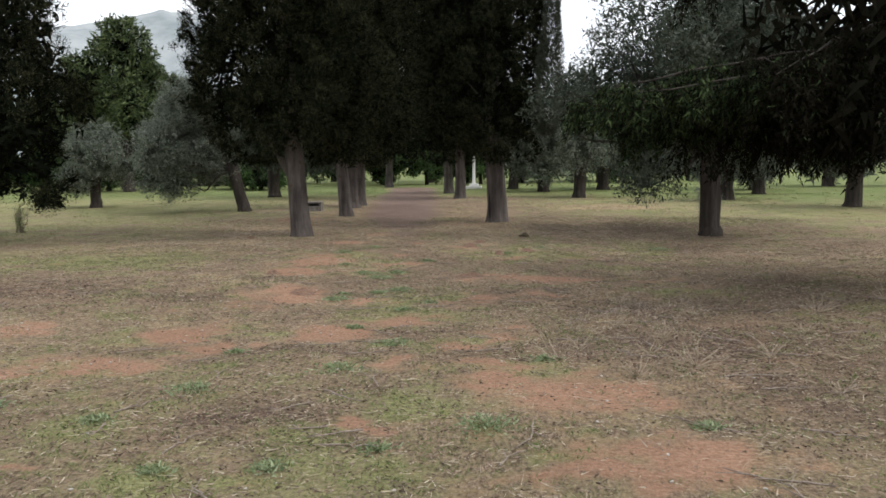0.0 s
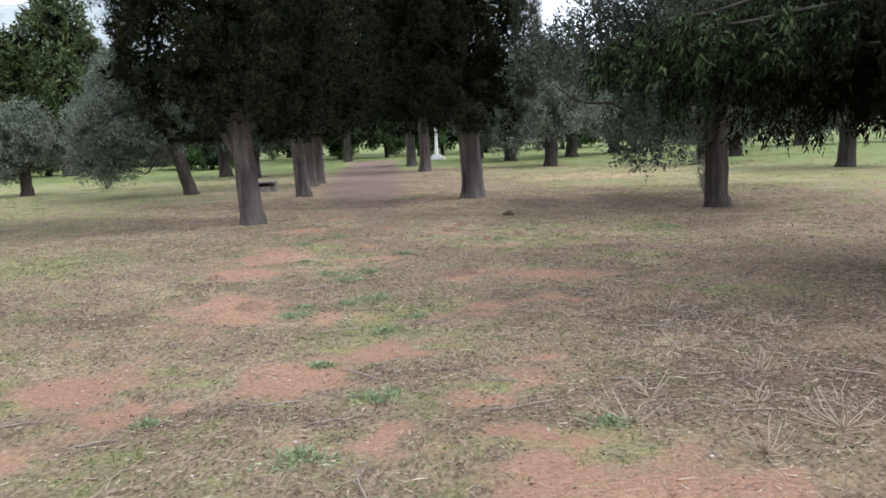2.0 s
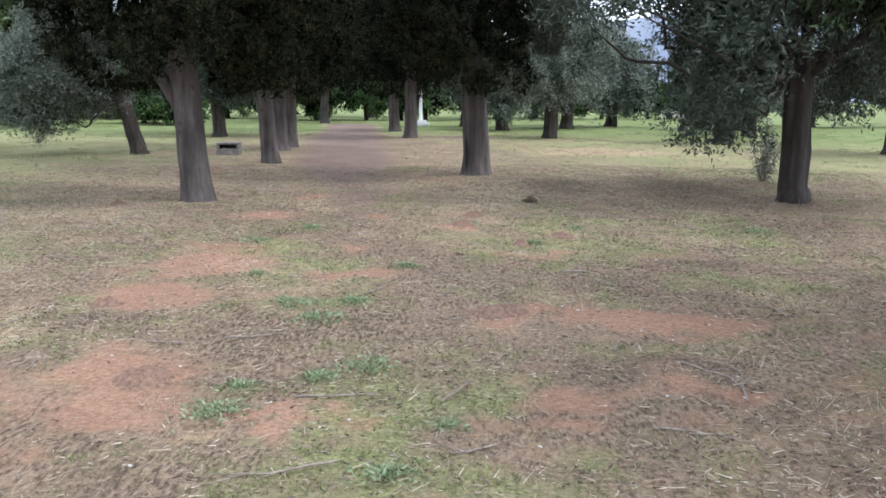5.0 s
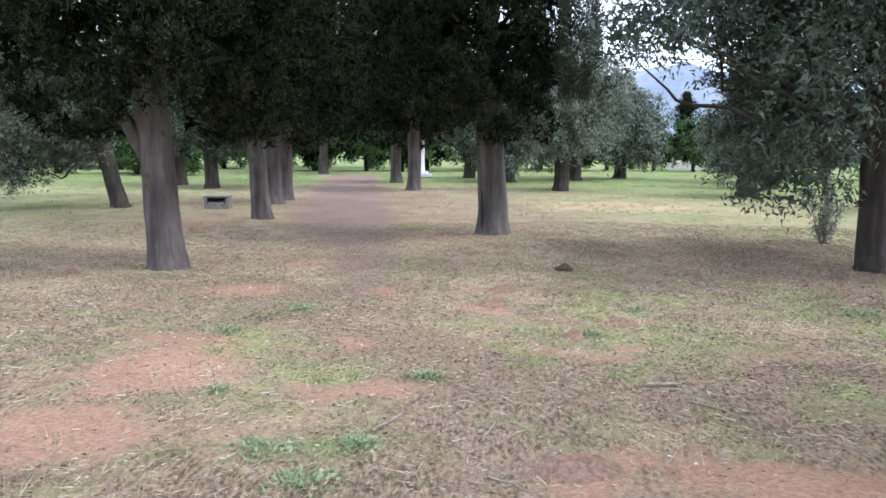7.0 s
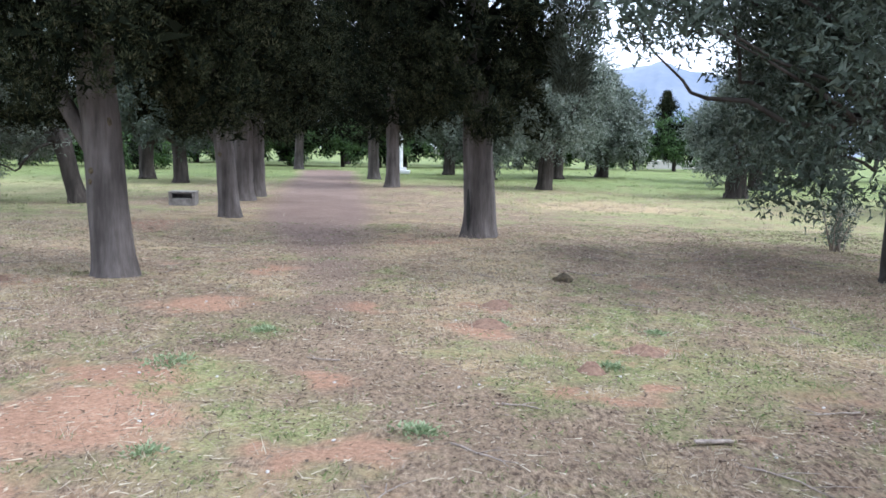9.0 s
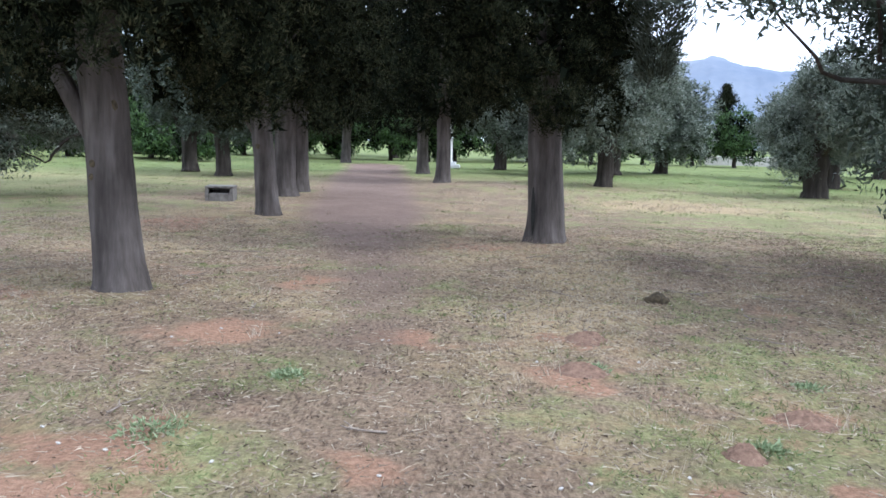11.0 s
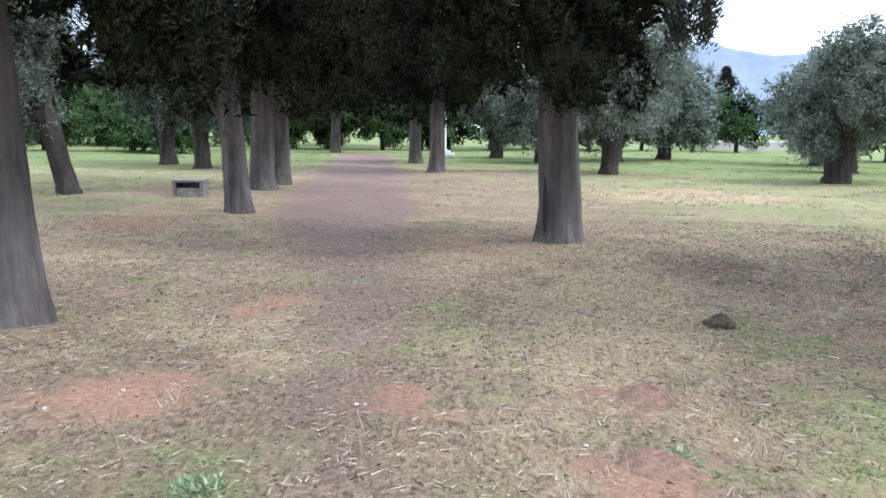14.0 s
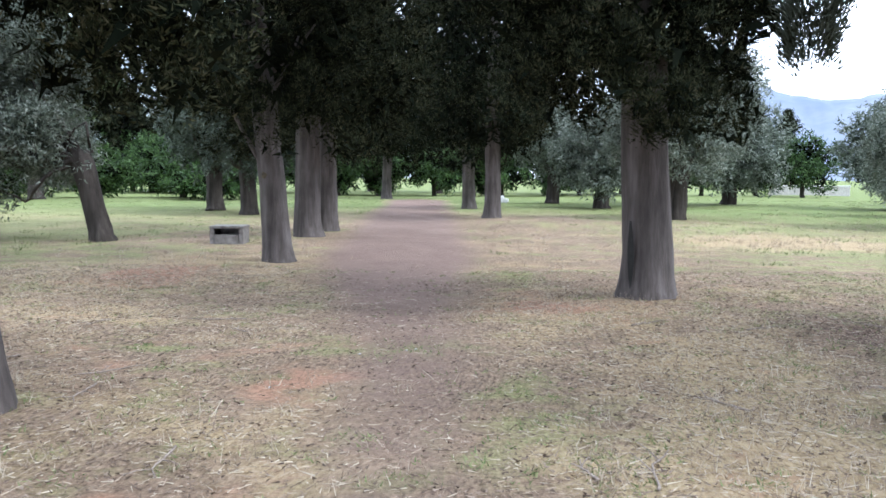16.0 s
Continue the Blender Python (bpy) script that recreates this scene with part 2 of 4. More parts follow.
def blades(P, D, L, W, rng):
    """Pointed leaves at P that grow along D, one face each."""
    side = unit(np.cross(D, rng.normal(size=P.shape)))
    L, W = np.reshape(L, (-1, 1)), np.reshape(W, (-1, 1))
    v = np.stack([P + side * W / 2, P + D * L, P - side * W / 2], 1).reshape(-1, 3)
    return v, np.arange(len(v)).reshape(-1, 3)


def tube(points, radii, sides, rng, rough=0.0, flute=0.0, lobes=5, flat=1.0):
    """A closed tube along points, fluted and uneven as bark is."""
    pts = np.asarray(points, float)
    n = len(pts)
    tang = unit(np.gradient(pts, axis=0))
    ref = np.where(np.abs(tang[:, 2:3]) > 0.8, [[1.0, 0, 0]], [[0, 0, 1.0]])
    u = unit(np.cross(ref, tang))
    w = np.cross(tang, u)
    a = np.linspace(0, 2 * np.pi, sides, endpoint=False)
    ph = rng.uniform(0, 6.28)
    shape = 1 + flute * np.sin(lobes * a + ph)[None] + flute * 0.6 * np.sin((lobes + 3) * a + ph * 2)[None]
    shape = shape + rough * rng.normal(size=(n, sides)) * 0.5
    r = np.asarray(radii, float)[:, None] * shape
    v = pts[:, None] + r[..., None] * (np.cos(a)[None, :, None] * u[:, None] * flat + np.sin(a)[None, :, None] * w[:, None])
    v = np.concatenate([v.reshape(-1, 3), pts[:1], pts[-1:]])
    i, j = np.meshgrid(np.arange(n - 1), np.arange(sides), indexing="ij")
    k = (j + 1) % sides
    f = np.stack([i * sides + j, i * sides + k, (i + 1) * sides + k, (i + 1) * sides + j], -1).reshape(-1, 4)
    jj = np.arange(sides)
    kk = (jj + 1) % sides
    caps = np.concatenate([np.stack([jj, np.full(sides, n * sides), np.full(sides, n * sides), kk], 1), np.stack([(n - 1) * sides + kk, np.full(sides, n * sides + 1), np.full(sides, n * sides + 1), (n - 1) * sides + jj], 1)])
    return v, f, caps


def tube_part(name, points, radii, mat, parent, rng, sides=14, label="", **kw):
    v, f, caps = tube(points, radii, sides, rng, **kw)
    me = bpy.data.meshes.new(name)
    me.from_pydata(v.tolist(), [], f.tolist() + [[c[0], c[1], c[3]] for c in caps])
    me.update()
    me.shade_smooth()
    me.materials.append(mat)
    ob = new(name, me)
    ob.parent = parent
    return tagged(ob, label)


def bend(a, b, steps, rng, sway):
    """A path from a to b that wanders."""
    t = np.linspace(0, 1, steps)[:, None]
    p = np.asarray(a, float) * (1 - t) + np.asarray(b, float) * t
    wob = np.cumsum(rng.normal(size=(steps, 3)) * sway, axis=0)
    return p + wob * np.sin(np.pi * t) * 0.7


def thing(name, m, label, category, group="", kind=""):
    e = new(name)
    e.matrix_world = m
    return tagged(e, label, category, group, kind)


# ---- ground ----
SOIL_A = [(2.5, 4.3, 0.33, 0.47), (3, 4.4, 0.24, 0.24), (3.1, 3, 0.6, 0.44), (2.6, 2.5, 0.52, 0.2), (1.9, 4.7, 0.26, 0.27), (1, 5.2, 0.19, 0.25), (1.1, 3.4, 0.14, 0.12), (1.5, 5.9, 0.26, 0.25), (0.2, 6.6, 0.35, 0.36), (0.9, 7.5, 0.31, 0.29), (-3.1, 6.4, 0.3, 0.36), (-1.3, 5, 0.44, 0.24), (-2, 4.7, 0.33, 0.23), (-0.7, 5.8, 0.16, 0.25), (-0.6, 2.4, 0.15, 0.12), (-0.9, 8.7, 0.4, 0.52), (0.8, 7.4, 0.32, 0.29), (0.3, 6.5, 0.27, 0.25), (1.5, 5.8, 0.26, 0.22), (1.8, 6.3, 0.13, 0.13), (0.9, 5.2, 0.33, 0.17), (1.6, 5.1, 0.23, 0.09), (-1.3, 6.5, 0.35, 0.3), (-0.8, 5.7, 0.19, 0.34)]
SOIL_B = [(2, 7.1, 0.19, 0.17), (-1.5, 12.2, 0.56, 0.4), (-1.1, 9.2, 0.47, 0.39), (2.3, 10.5, 0.78, 0.28), (1.3, 10.8, 0.23, 0.26), (1.5, 9.1, 0.29, 0.16), (2.3, 9.1, 0.21, 0.14), (0, 8.7, 0.19, 0.12), (1.5, 8.6, 0.21, 0.08), (-1.5, 12.7, 0.49, 0.36), (-1.6, 11.2, 0.46, 0.42), (0.2, 12, 0.44, 0.13), (1.6, 13, 0.3, 0.18), (-1.7, 15.8, 0.39, 0.48), (-1.5, 18.2, 0.25, 0.34), (0.9, 14.7, 0.21, 0.18), (1.1, 15.8, 0.25, 0.13), (2, 14.2, 0.16, 0.15), (-1.5, 13.4, 0.39, 0.23), (-0.2, 13.3, 0.25, 0.19), (1.8, 13.3, 0.21, 0.13), (1, 15.9, 0.26, 0.14), (-1.7, 15.8, 0.33, 0.3), (-0.4, 15.7, 0.23, 0.18)]
SOIL_C = [(-5.2, 23.9, 0.8, 0.9), (-4.2, 16.9, 0.35, 0.35), (-0.1, 21.8, 0.5, 0.5)]
STRAW_AT = [(-4.5, 16.3, 1.02, 0.84), (1.3, 17.6, 0.49, 1.36), (1.7, 11.5, 0.3, 0.39), (3.2, 11.5, 0.3, 0.21), (0, 22, 0.66, 0.99), (-4.2, 16.7, 1, 0.72), (0.9, 16.6, 0.4, 0.97), (1.1, 13.3, 0.27, 0.24), (-3.9, 17.2, 0.43, 0.61), (1, 17.3, 0.52, 0.83), (-0.1, 21.8, 0.72, 0.81), (5.6, 30.9, 1.77, 1.61), (0.8, 13.6, 0.19, 0.14), (0.7, 16.8, 0.37, 0.42), (0.3, 15.4, 0.19, 0.14), (0.2, 16.9, 0.33, 0.21), (-4.2, 20.9, 0.65, 0.52), (4.3, 32.2, 1.52, 1.46), (-5.2, 23.9, 1.2, 1.4), (-5.9, 24.8, 0.9, 1.6), (3, 7.4, 0.6, 1.4), (1.2, 18.5, 0.6, 2.2), (-6, 15.5, 1.6, 1.5)]
GREEN_AT = [(0.9, 3, 0.23, 0.18), (-0.6, 3.3, 0.22, 0.21), (1.5, 2.5, 0.47, 0.2), (0.1, 2.4, 0.24, 0.2), (2.4, 2.9, 0.19, 0.14), (1.3, 3.8, 0.34, 0.2), (0.7, 8.9, 0.47, 0.74), (0.8, 6.1, 0.13, 0.12), (0.2, 6, 0.12, 0.11), (1.5, 6.3, 0.17, 0.13), (-0.4, 6.6, 0.3, 0.18), (0.3, 7.5, 0.26, 0.19), (0.5, 8.7, 0.29, 0.23), (0.5, 9.5, 0.21, 0.26), (-0.3, 9.1, 0.2, 0.18), (-1.1, 10.2, 0.21, 0.24), (-1.2, 13, 0.36, 0.41), (3.5, 11.8, 0.53, 0.35), (2.1, 13.9, 0.93, 0.4), (-0.5, 12.4, 0.47, 0.18), (3.1, 12.1, 0.22, 0.26), (-0.9, 14.5, 0.2, 0.18), (1.8, 14.9, 0.27, 0.26), (2.8, 15.6, 0.25, 0.25)]
GREEN_B = [(-0.3, 18.2, 0.21, 0.27), (0.6, 2.3, 0.26, 0.14), (-4.5, 12.5, 0.7, 1.35), (0.1, 17, 0.49, 0.38), (-1.3, 13.5, 0.13, 0.11), (2.1, 16, 0.2, 0.21), (-1.3, 17.1, 0.12, 0.15), (-1, 19.6, 0.68, 0.35), (-3.1, 19.3, 0.31, 0.27), (1.1, 13, 0.3, 0.22), (-0.1, 11, 0.59, 0.18), (4.4, 15.4, 0.7, 1), (-4.7, 12.8, 0.8, 1), (-0.4, 24.3, 0.5, 1.1), (-6, 13, 2, 1.4)]
LITTER_AT = [(3.8, 6.2, 1.57, 1.21), (4.1, 4.3, 0.78, 0.69), (-4.5, 8.9, 0.94, 1.01), (0.3, 3.5, 0.48, 0.37), (3.3, 7.9, 1.08, 0.92), (2.4, 5.6, 0.57, 0.35), (3.6, 6.4, 0.4, 0.56), (-2.5, 8.7, 0.61, 0.47), (0.4, 5.6, 0.37, 0.23), (-0.2, 5.7, 0.35, 0.29), (1, 6.7, 0.41, 0.18), (-1.7, 10.2, 0.31, 0.23), (2.1, 9.5, 0.74, 0.22), (5, 15.8, 0.78, 0.88), (3, 12.6, 0.64, 0.32), (4.8, 20.4, 0.83, 1.6), (-1.1, 14.3, 0.31, 0.21), (2.6, 20.6, 0.56, 0.75), (5.5, 9.1, 1, 1.2)]


def spots(x, y, places):
    m = np.zeros_like(x)
    for cx, cy, rx, ry in places:
        m = np.maximum(m, np.exp(-(((x - cx) / rx) ** 2 + ((y - cy) / ry) ** 2) * 0.8))
    return m


def path_line(y):
    """The middle of the trodden path at y."""
    return np.interp(y, [8, 16, 19, 24.3, 40, 60, 75], [0.2, -0.65, -0.95, -1.96, -4.1, -6.7, -8.6])


def path_mask(x, y):
    half = np.interp(y, [10, 18, 26, 60], [0.5, 0.8, 1.5, 2.0])
    m = np.clip(1.25 - np.abs(x - path_line(y)) / half, 0, 1)
    return m * np.interp(y, [12, 15, 18, 21.5, 26, 60, 64], [0, 0.4, 0.52, 0.6, 1, 1, 0.2])


WAVES = [(0.35, 0.5, 1.0), (-0.5, 0.33, 2.2), (0.9, -0.7, 4.0), (1.7, 1.1, 0.4), (-2.3, 1.9, 5.1)]


def height(x, y):
    h = np.zeros_like(x)
    for a, b, c in WAVES:
        h = h + 0.011 * np.sin(a * x + b * y + c) / max(abs(a), 0.4)
    near = np.clip((110 - np.hypot(x, y - 20)) / 40, 0, 1)
    close = np.clip((34 - y) / 8, 0, 1) * np.clip((12 - np.abs(x)) / 4, 0, 1)
    return h * near - 0.01 + (fractal(x, y, 1.9, 71, 3) - 0.5) * 0.05 * close


def lattice(x, y, scale, seed):
    """Smooth value noise from 0 to 1."""
    u, v = x * scale + seed * 17.3, y * scale - seed * 9.1
    i, j = np.floor(u), np.floor(v)
    a, b = u - i, v - j
    a, b = a * a * (3 - 2 * a), b * b * (3 - 2 * b)

    def h(p, q):
        r = np.sin(p * 127.1 + q * 311.7 + seed * 74.7) * 43758.5453
        return r - np.floor(r)

    return (h(i, j) * (1 - a) + h(i + 1, j) * a) * (1 - b) + (h(i, j + 1) * (1 - a) + h(i + 1, j + 1) * a) * b


def fractal(x, y, scale, seed, octaves=4):
    t, amp, tot = 0, 1.0, 0.0
    for k in range(octaves):
        t = t + lattice(x, y, scale * 2.1 ** k, seed + k) * amp
        tot += amp
        amp *= 0.6
    return t / tot


def lush_lawn(x, y):
    """How green the lawn between the olives is."""
    return np.clip((y - 40 + 0.9 * np.clip(x, 0, 25) + 0.35 * np.clip(-x, 0, 30)) / 18, 0, 1)


def cover_masks(x, y):
    near = np.clip((60 - y) / 30, 0, 1) * np.clip((30 - np.abs(x)) / 15, 0, 1)
    wx = x + (fractal(x, y, 2.6, 3) - 0.5) * 0.75
    wy = y + (fractal(x, y, 2.1, 8) - 0.5) * 0.95
    torn = fractal(x, y, 3.5, 61, 3) - 0.5
    soil = np.maximum(np.maximum(spots(wx, wy, SOIL_A), spots(wx, wy, SOIL_B)), spots(wx, wy, SOIL_C)) * 0.74
    soil = soil + ((fractal(x, y, 0.9, 21) - 0.5) * 0.4 + torn * 0.7) * near - 0.06
    straw = spots(wx, wy, STRAW_AT) * 0.55 + ((fractal(x, y, 0.7, 31) - 0.5) * 0.6 + (fractal(x, y, 2.3, 34, 3) - 0.5) * 0.6) * near + np.interp(y, [8, 16, 40], [0, 0.08, 0.1])
    meadow = np.clip((np.abs(x - path_line(y)) - 3.0) / 5, 0, 1) * np.clip((y - 17) / 12, 0, 1)
    meadow = np.maximum(meadow, np.clip((-x - 4.5) / 5, 0, 1) * 0.75)
    lush = lush_lawn(x, y)
    green = np.maximum(np.maximum(spots(wx, wy, GREEN_AT), spots(wx, wy, GREEN_B)) * 0.45, meadow * 0.4) + ((fractal(x, y, 0.8, 41) - 0.5) * 0.6 + (fractal(x, y, 3.1, 44, 3) - 0.5) * 0.75) * near
    green = np.maximum(green, lush * 0.85) + np.clip((9 - y) / 9, 0, 1) * 0.14
    litter = spots(wx, wy, LITTER_AT) * 0.52 + ((fractal(x, y, 1.0, 51) - 0.5) * 0.5 - torn * 0.4) * near
    soil = soil * (1 - lush)
    return soil, green, straw, litter


def spread(near_lo, near_hi, step, far, growth):
    mid = list(np.arange(near_lo, near_hi + step / 2, step))
    lo, hi, d = [], [], step
    while (hi[-1] if hi else near_hi) < far:
        d *= growth
        hi.append((hi[-1] if hi else near_hi) + d)
        lo.append((lo[-1] if lo else near_lo) - d)
    return np.array(lo[::-1] + mid + hi)


def sheet(name, xs, ys, lift, label):
    X, Y = np.meshgrid(xs, ys)
    x, y = X.ravel(), Y.ravel()
    v = np.stack([x, y, height(x, y) + lift], 1)
    i, j = np.meshgrid(np.arange(len(ys) - 1), np.arange(len(xs) - 1), indexing="ij")
    q = i * len(xs) + j
    f = np.stack([q, q + 1, q + len(xs) + 1, q + len(xs)], -1).reshape(-1, 4)
    ob = link_mesh(name, v, f, GROUND, smooth=True)
    soil, green, straw, litter = cover_masks(x, y)
    path = path_mask(x, y)
    one = np.ones_like(x)
    for layer, cols in (("cover", (soil, green, straw)), ("wear", (path, litter, lush_lawn(x, y)))):
        at = ob.data.attributes.new(layer, "FLOAT_COLOR", "POINT")
        at.data.foreach_set("color", np.stack([*cols, one], 1).astype(np.float32).ravel())
    return tagged(ob, label, name, kind="structure")


sheet("ground", spread(-8.5, 8.5, 0.075, 2600, 1.14), spread(0, 27, 0.075, 2600, 1.13), 0.0, "dry grass, red bare earth and leaf litter of an olive grove")


def path_strip():
    ys = np.arange(24.0, 64.0, 0.25)
    s = np.linspace(-1, 1, 13)
    half = np.interp(ys, [24, 30, 64], [1.3, 1.7, 2.2])
    X = path_line(ys)[:, None] + s[None] * half[:, None]
    Y = np.repeat(ys[:, None], 13, 1)
    x, y = X.ravel(), Y.ravel()
    rim = (1 - np.abs(np.tile(s, len(ys))) ** 6) * 0.02 * np.clip(np.minimum(y - 24, 64 - y) / 1.5, 0, 1) ** 0.5
    v = np.stack([x, y, height(x, y) + rim - 0.012], 1)
    i, j = np.meshgrid(np.arange(len(ys) - 1), np.arange(12), indexing="ij")
    q = i * 13 + j
    ob = link_mesh("path", v, np.stack([q, q + 1, q + 14, q + 13], -1).reshape(-1, 4), GROUND, smooth=True)
    soil, green, straw, litter = cover_masks(x, y)
    one = np.ones_like(x)
    for layer, cols in (("cover", (soil, green * 0.6, straw)), ("wear", (path_mask(x, y), litter, one * 0))):
        at = ob.data.attributes.new(layer, "FLOAT_COLOR", "POINT")
        at.data.foreach_set("color", np.stack([*cols, one], 1).astype(np.float32).ravel())
    tagged(ob, "trodden reddish-brown gravel path between the cypresses", "path", kind="structure")


path_strip()


# ---- trees ----
def cypress(x, y, label, seed, trunk_r=0.26, bare=2.0, rise=11.0, wide=1.9, off=(0.0, 0.0), fine=1.0, dense_top=7.5, fork=None, fork_r=0.62, lean=(0, 0), leaf=0.1, name="cypress_tree"):
    rng = np.random.default_rng(seed)
    e = thing(name, pose(x, y, 0), label, "cypress tree", "cypresses along the path")
    zs = np.array([-0.12, 0.0, 0.1, 0.25, 0.5, 0.8, 1.1, 1.4, 1.7, 2.0, 2.4, 3.0, 4.5, 6.5, rise * 0.8])
    rs = trunk_r * np.array([1.34, 1.28, 1.16, 1.07, 1.0, 0.97, 0.94, 0.92, 0.91, 0.92, 0.9, 0.82, 0.66, 0.45, 0.12])
    px = np.stack([lean[0] * zs + np.cumsum(rng.normal(size=15)) * 0.008, lean[1] * zs, zs], 1)
    tube_part("trunk", px, rs, CYPRESS_BARK, e, rng, 40, rough=0.02, flute=0.025, lobes=6)
    if fork:
        fx, fy = fork
        k = np.linspace(0, 1, 9)[:, None]
        pts = np.array([[lean[0] * 1.3, lean[1] * 1.3, 1.28]]) + k * np.array([[fx, fy, 1.35]]) + np.array([[0, 0, 0.3]]) * k ** 2
        tube_part("limb", pts, trunk_r * fork_r * np.linspace(1, 0.4, 9), CYPRESS_BARK, e, rng, 18, rough=0.04, flute=0.04)
    for _ in range(7):
        a, z0 = rng.uniform(0, 6.28), rng.uniform(bare - 0.05, bare + 1.0)
        r = rng.uniform(0.6, 1.1)
        b = [math.cos(a) * r + off[0], math.sin(a) * r + off[1], z0 + rng.uniform(0.5, 1.2)]
        tube_part("branch", bend((lean[0] * z0, 0, z0), b, 7, rng, 0.03), np.linspace(0.05, 0.015, 7), CYPRESS_BARK, e, rng, 7)
    # crown: upright tufts on an uneven column that hangs lowest at its rim
    lob = rng.uniform(0, 6.28, 6)

    def radius(z, a):
        k = np.clip((z - bare) / (rise - bare), 0, 1)
        prof = np.minimum(1, 0.7 + 2.2 * k) * np.clip((1 - k) * 2.6, 0.03, 1) ** 0.6
        wob = 1 + 0.13 * np.sin(2 * a + lob[0] + z * 0.5) + 0.1 * np.sin(3 * a + lob[1] - z * 0.8) + 0.09 * np.sin(5 * a + lob[2] + z * 1.7) + 0.07 * np.sin(9 * a + lob[3] + z * 3.1)
        return wide * prof * wob

    def grow(count, per, z_lo, z_hi, ball, size, thick, shell):
        """Rounded tufts of fine sprays, each round near-black blades that paint its inner shade."""
        puffs = max(12, count // 9)
        home = rng.integers(0, puffs, count)
        z = rng.uniform(z_lo, z_hi, puffs)[home] + rng.normal(size=count) * ball * 1.5
        z = np.clip(z, z_lo, z_hi)
        a = rng.uniform(0, 6.28, puffs)[home]
        r = radius(z, a) * (1 - shell * rng.uniform(0, 1, puffs) ** 1.5)[home] + rng.normal(size=count) * ball * 0.8
        a = a + rng.normal(size=count) * ball * 1.15 / np.maximum(r, 0.3)
        hang = rng.normal(size=puffs)[home] * 0.28 + 0.3 * np.sin(3 * a + lob[4]) + 0.2 * np.sin(7 * a + lob[5])
        z = np.maximum(np.where(z < bare + 0.8, z + hang, z), bare - 0.4)
        c = np.stack([np.cos(a) * r + off[0] * np.clip((z - bare) / 1.5 + 0.4, 0, 1), np.sin(a) * r + off[1], z], 1)
        clear = (np.hypot(c[:, 0] - lean[0] * z, c[:, 1]) > 0.6) | (z > bare + 0.5)
        c = c[clear]
        n = len(c)
        big = rng.uniform(0.65, 1.35, n) * ball
        d = unit(rng.normal(size=(n, per, 3)) + np.array([0, 0, 0.25]))
        P = c[:, None] + d * (big[:, None] * rng.uniform(0.45, 1.0, (n, per)))[..., None] * np.array([1, 1, 1.35])
        D = unit(d * 0.8 + np.array([0, 0, 0.55]) + rng.normal(size=(n, per, 3)) * 0.35)
        sc = rng.uniform(0.6, 1.35, n * per)
        leaves_ = blades(P.reshape(-1, 3), D.reshape(-1, 3), size * sc, thick * sc, rng)
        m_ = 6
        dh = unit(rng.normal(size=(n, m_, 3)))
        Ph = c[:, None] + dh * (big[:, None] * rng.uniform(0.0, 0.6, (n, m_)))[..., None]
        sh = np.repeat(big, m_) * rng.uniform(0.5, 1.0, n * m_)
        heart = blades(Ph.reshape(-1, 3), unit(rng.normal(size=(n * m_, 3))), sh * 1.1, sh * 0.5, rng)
        return leaves_, heart

    # near-black blades that fill the middle of the crown, its shade put into colour
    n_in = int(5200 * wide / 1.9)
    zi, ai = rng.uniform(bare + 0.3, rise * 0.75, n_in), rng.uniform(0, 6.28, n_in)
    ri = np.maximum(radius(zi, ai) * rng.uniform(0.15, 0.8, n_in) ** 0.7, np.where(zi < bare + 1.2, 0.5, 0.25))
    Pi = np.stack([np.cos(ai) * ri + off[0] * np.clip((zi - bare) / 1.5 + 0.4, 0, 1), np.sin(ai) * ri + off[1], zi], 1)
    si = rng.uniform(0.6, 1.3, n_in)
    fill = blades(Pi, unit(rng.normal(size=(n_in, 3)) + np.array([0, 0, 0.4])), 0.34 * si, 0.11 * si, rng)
    k_ = leaf / 0.1
    low, low_heart = grow(int(2050 * fine * wide / 1.9), int(112 / k_ ** 0.7), bare - 0.05, dense_top, 0.15 * k_, 0.044 * k_, 0.0135 * k_, 0.42)
    top, top_heart = grow(int(640 * wide / 1.9), 40, dense_top, rise, 0.26, 0.12, 0.038, 0.35)
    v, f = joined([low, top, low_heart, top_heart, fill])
    link_mesh("crown", v, f, CYPRESS_LEAF, e, second=CYPRESS_INNER_SHADE, second_from=len(low[1]) + len(top[1]))
    return e


cypress(-3.16, 17.3, "tall dark cypress with a forked grey trunk beside the path", 11, 0.225, 2.15, 12, 1.95, (-0.3, -0.1), 1.0, 5.8, (-0.95, 0.1), 0.52, (-0.07, 0))
cypress(1.1, 22.5, "tall dark cypress with a hollow at its grey-brown trunk base", 12, 0.275, 2.15, 12.5, 1.75, (-0.3, 0), 0.95, 6.6, None, 0.5, (-0.035, 0))
cypress(-3.96, 25.6, "broad dark cypress with a grey trunk and a bare side branch", 13, 0.205, 2.1, 12.5, 1.7, (-0.2, 0), 0.8, 7.2, (-0.8, -0.3), 0.2, (-0.1, 0))
cypress(-4.85, 30.6, "dark cypress standing close behind another", 14, 0.27, 2.2, 13, 1.8, (0.2, 0), 0.34, 9.0, leaf=0.16)
cypress(-4.96, 32.6, "dark cypress in the row along the path", 15, 0.25, 2.2, 13.5, 1.9, (0.5, 0), 0.34, 9.5, leaf=0.16)
cypress(-1.55, 40.5, "dark cypress with a pale trunk at the path's edge", 16, 0.27, 2.0, 13, 2.3, (0, 0), 0.24, 10, leaf=0.18)
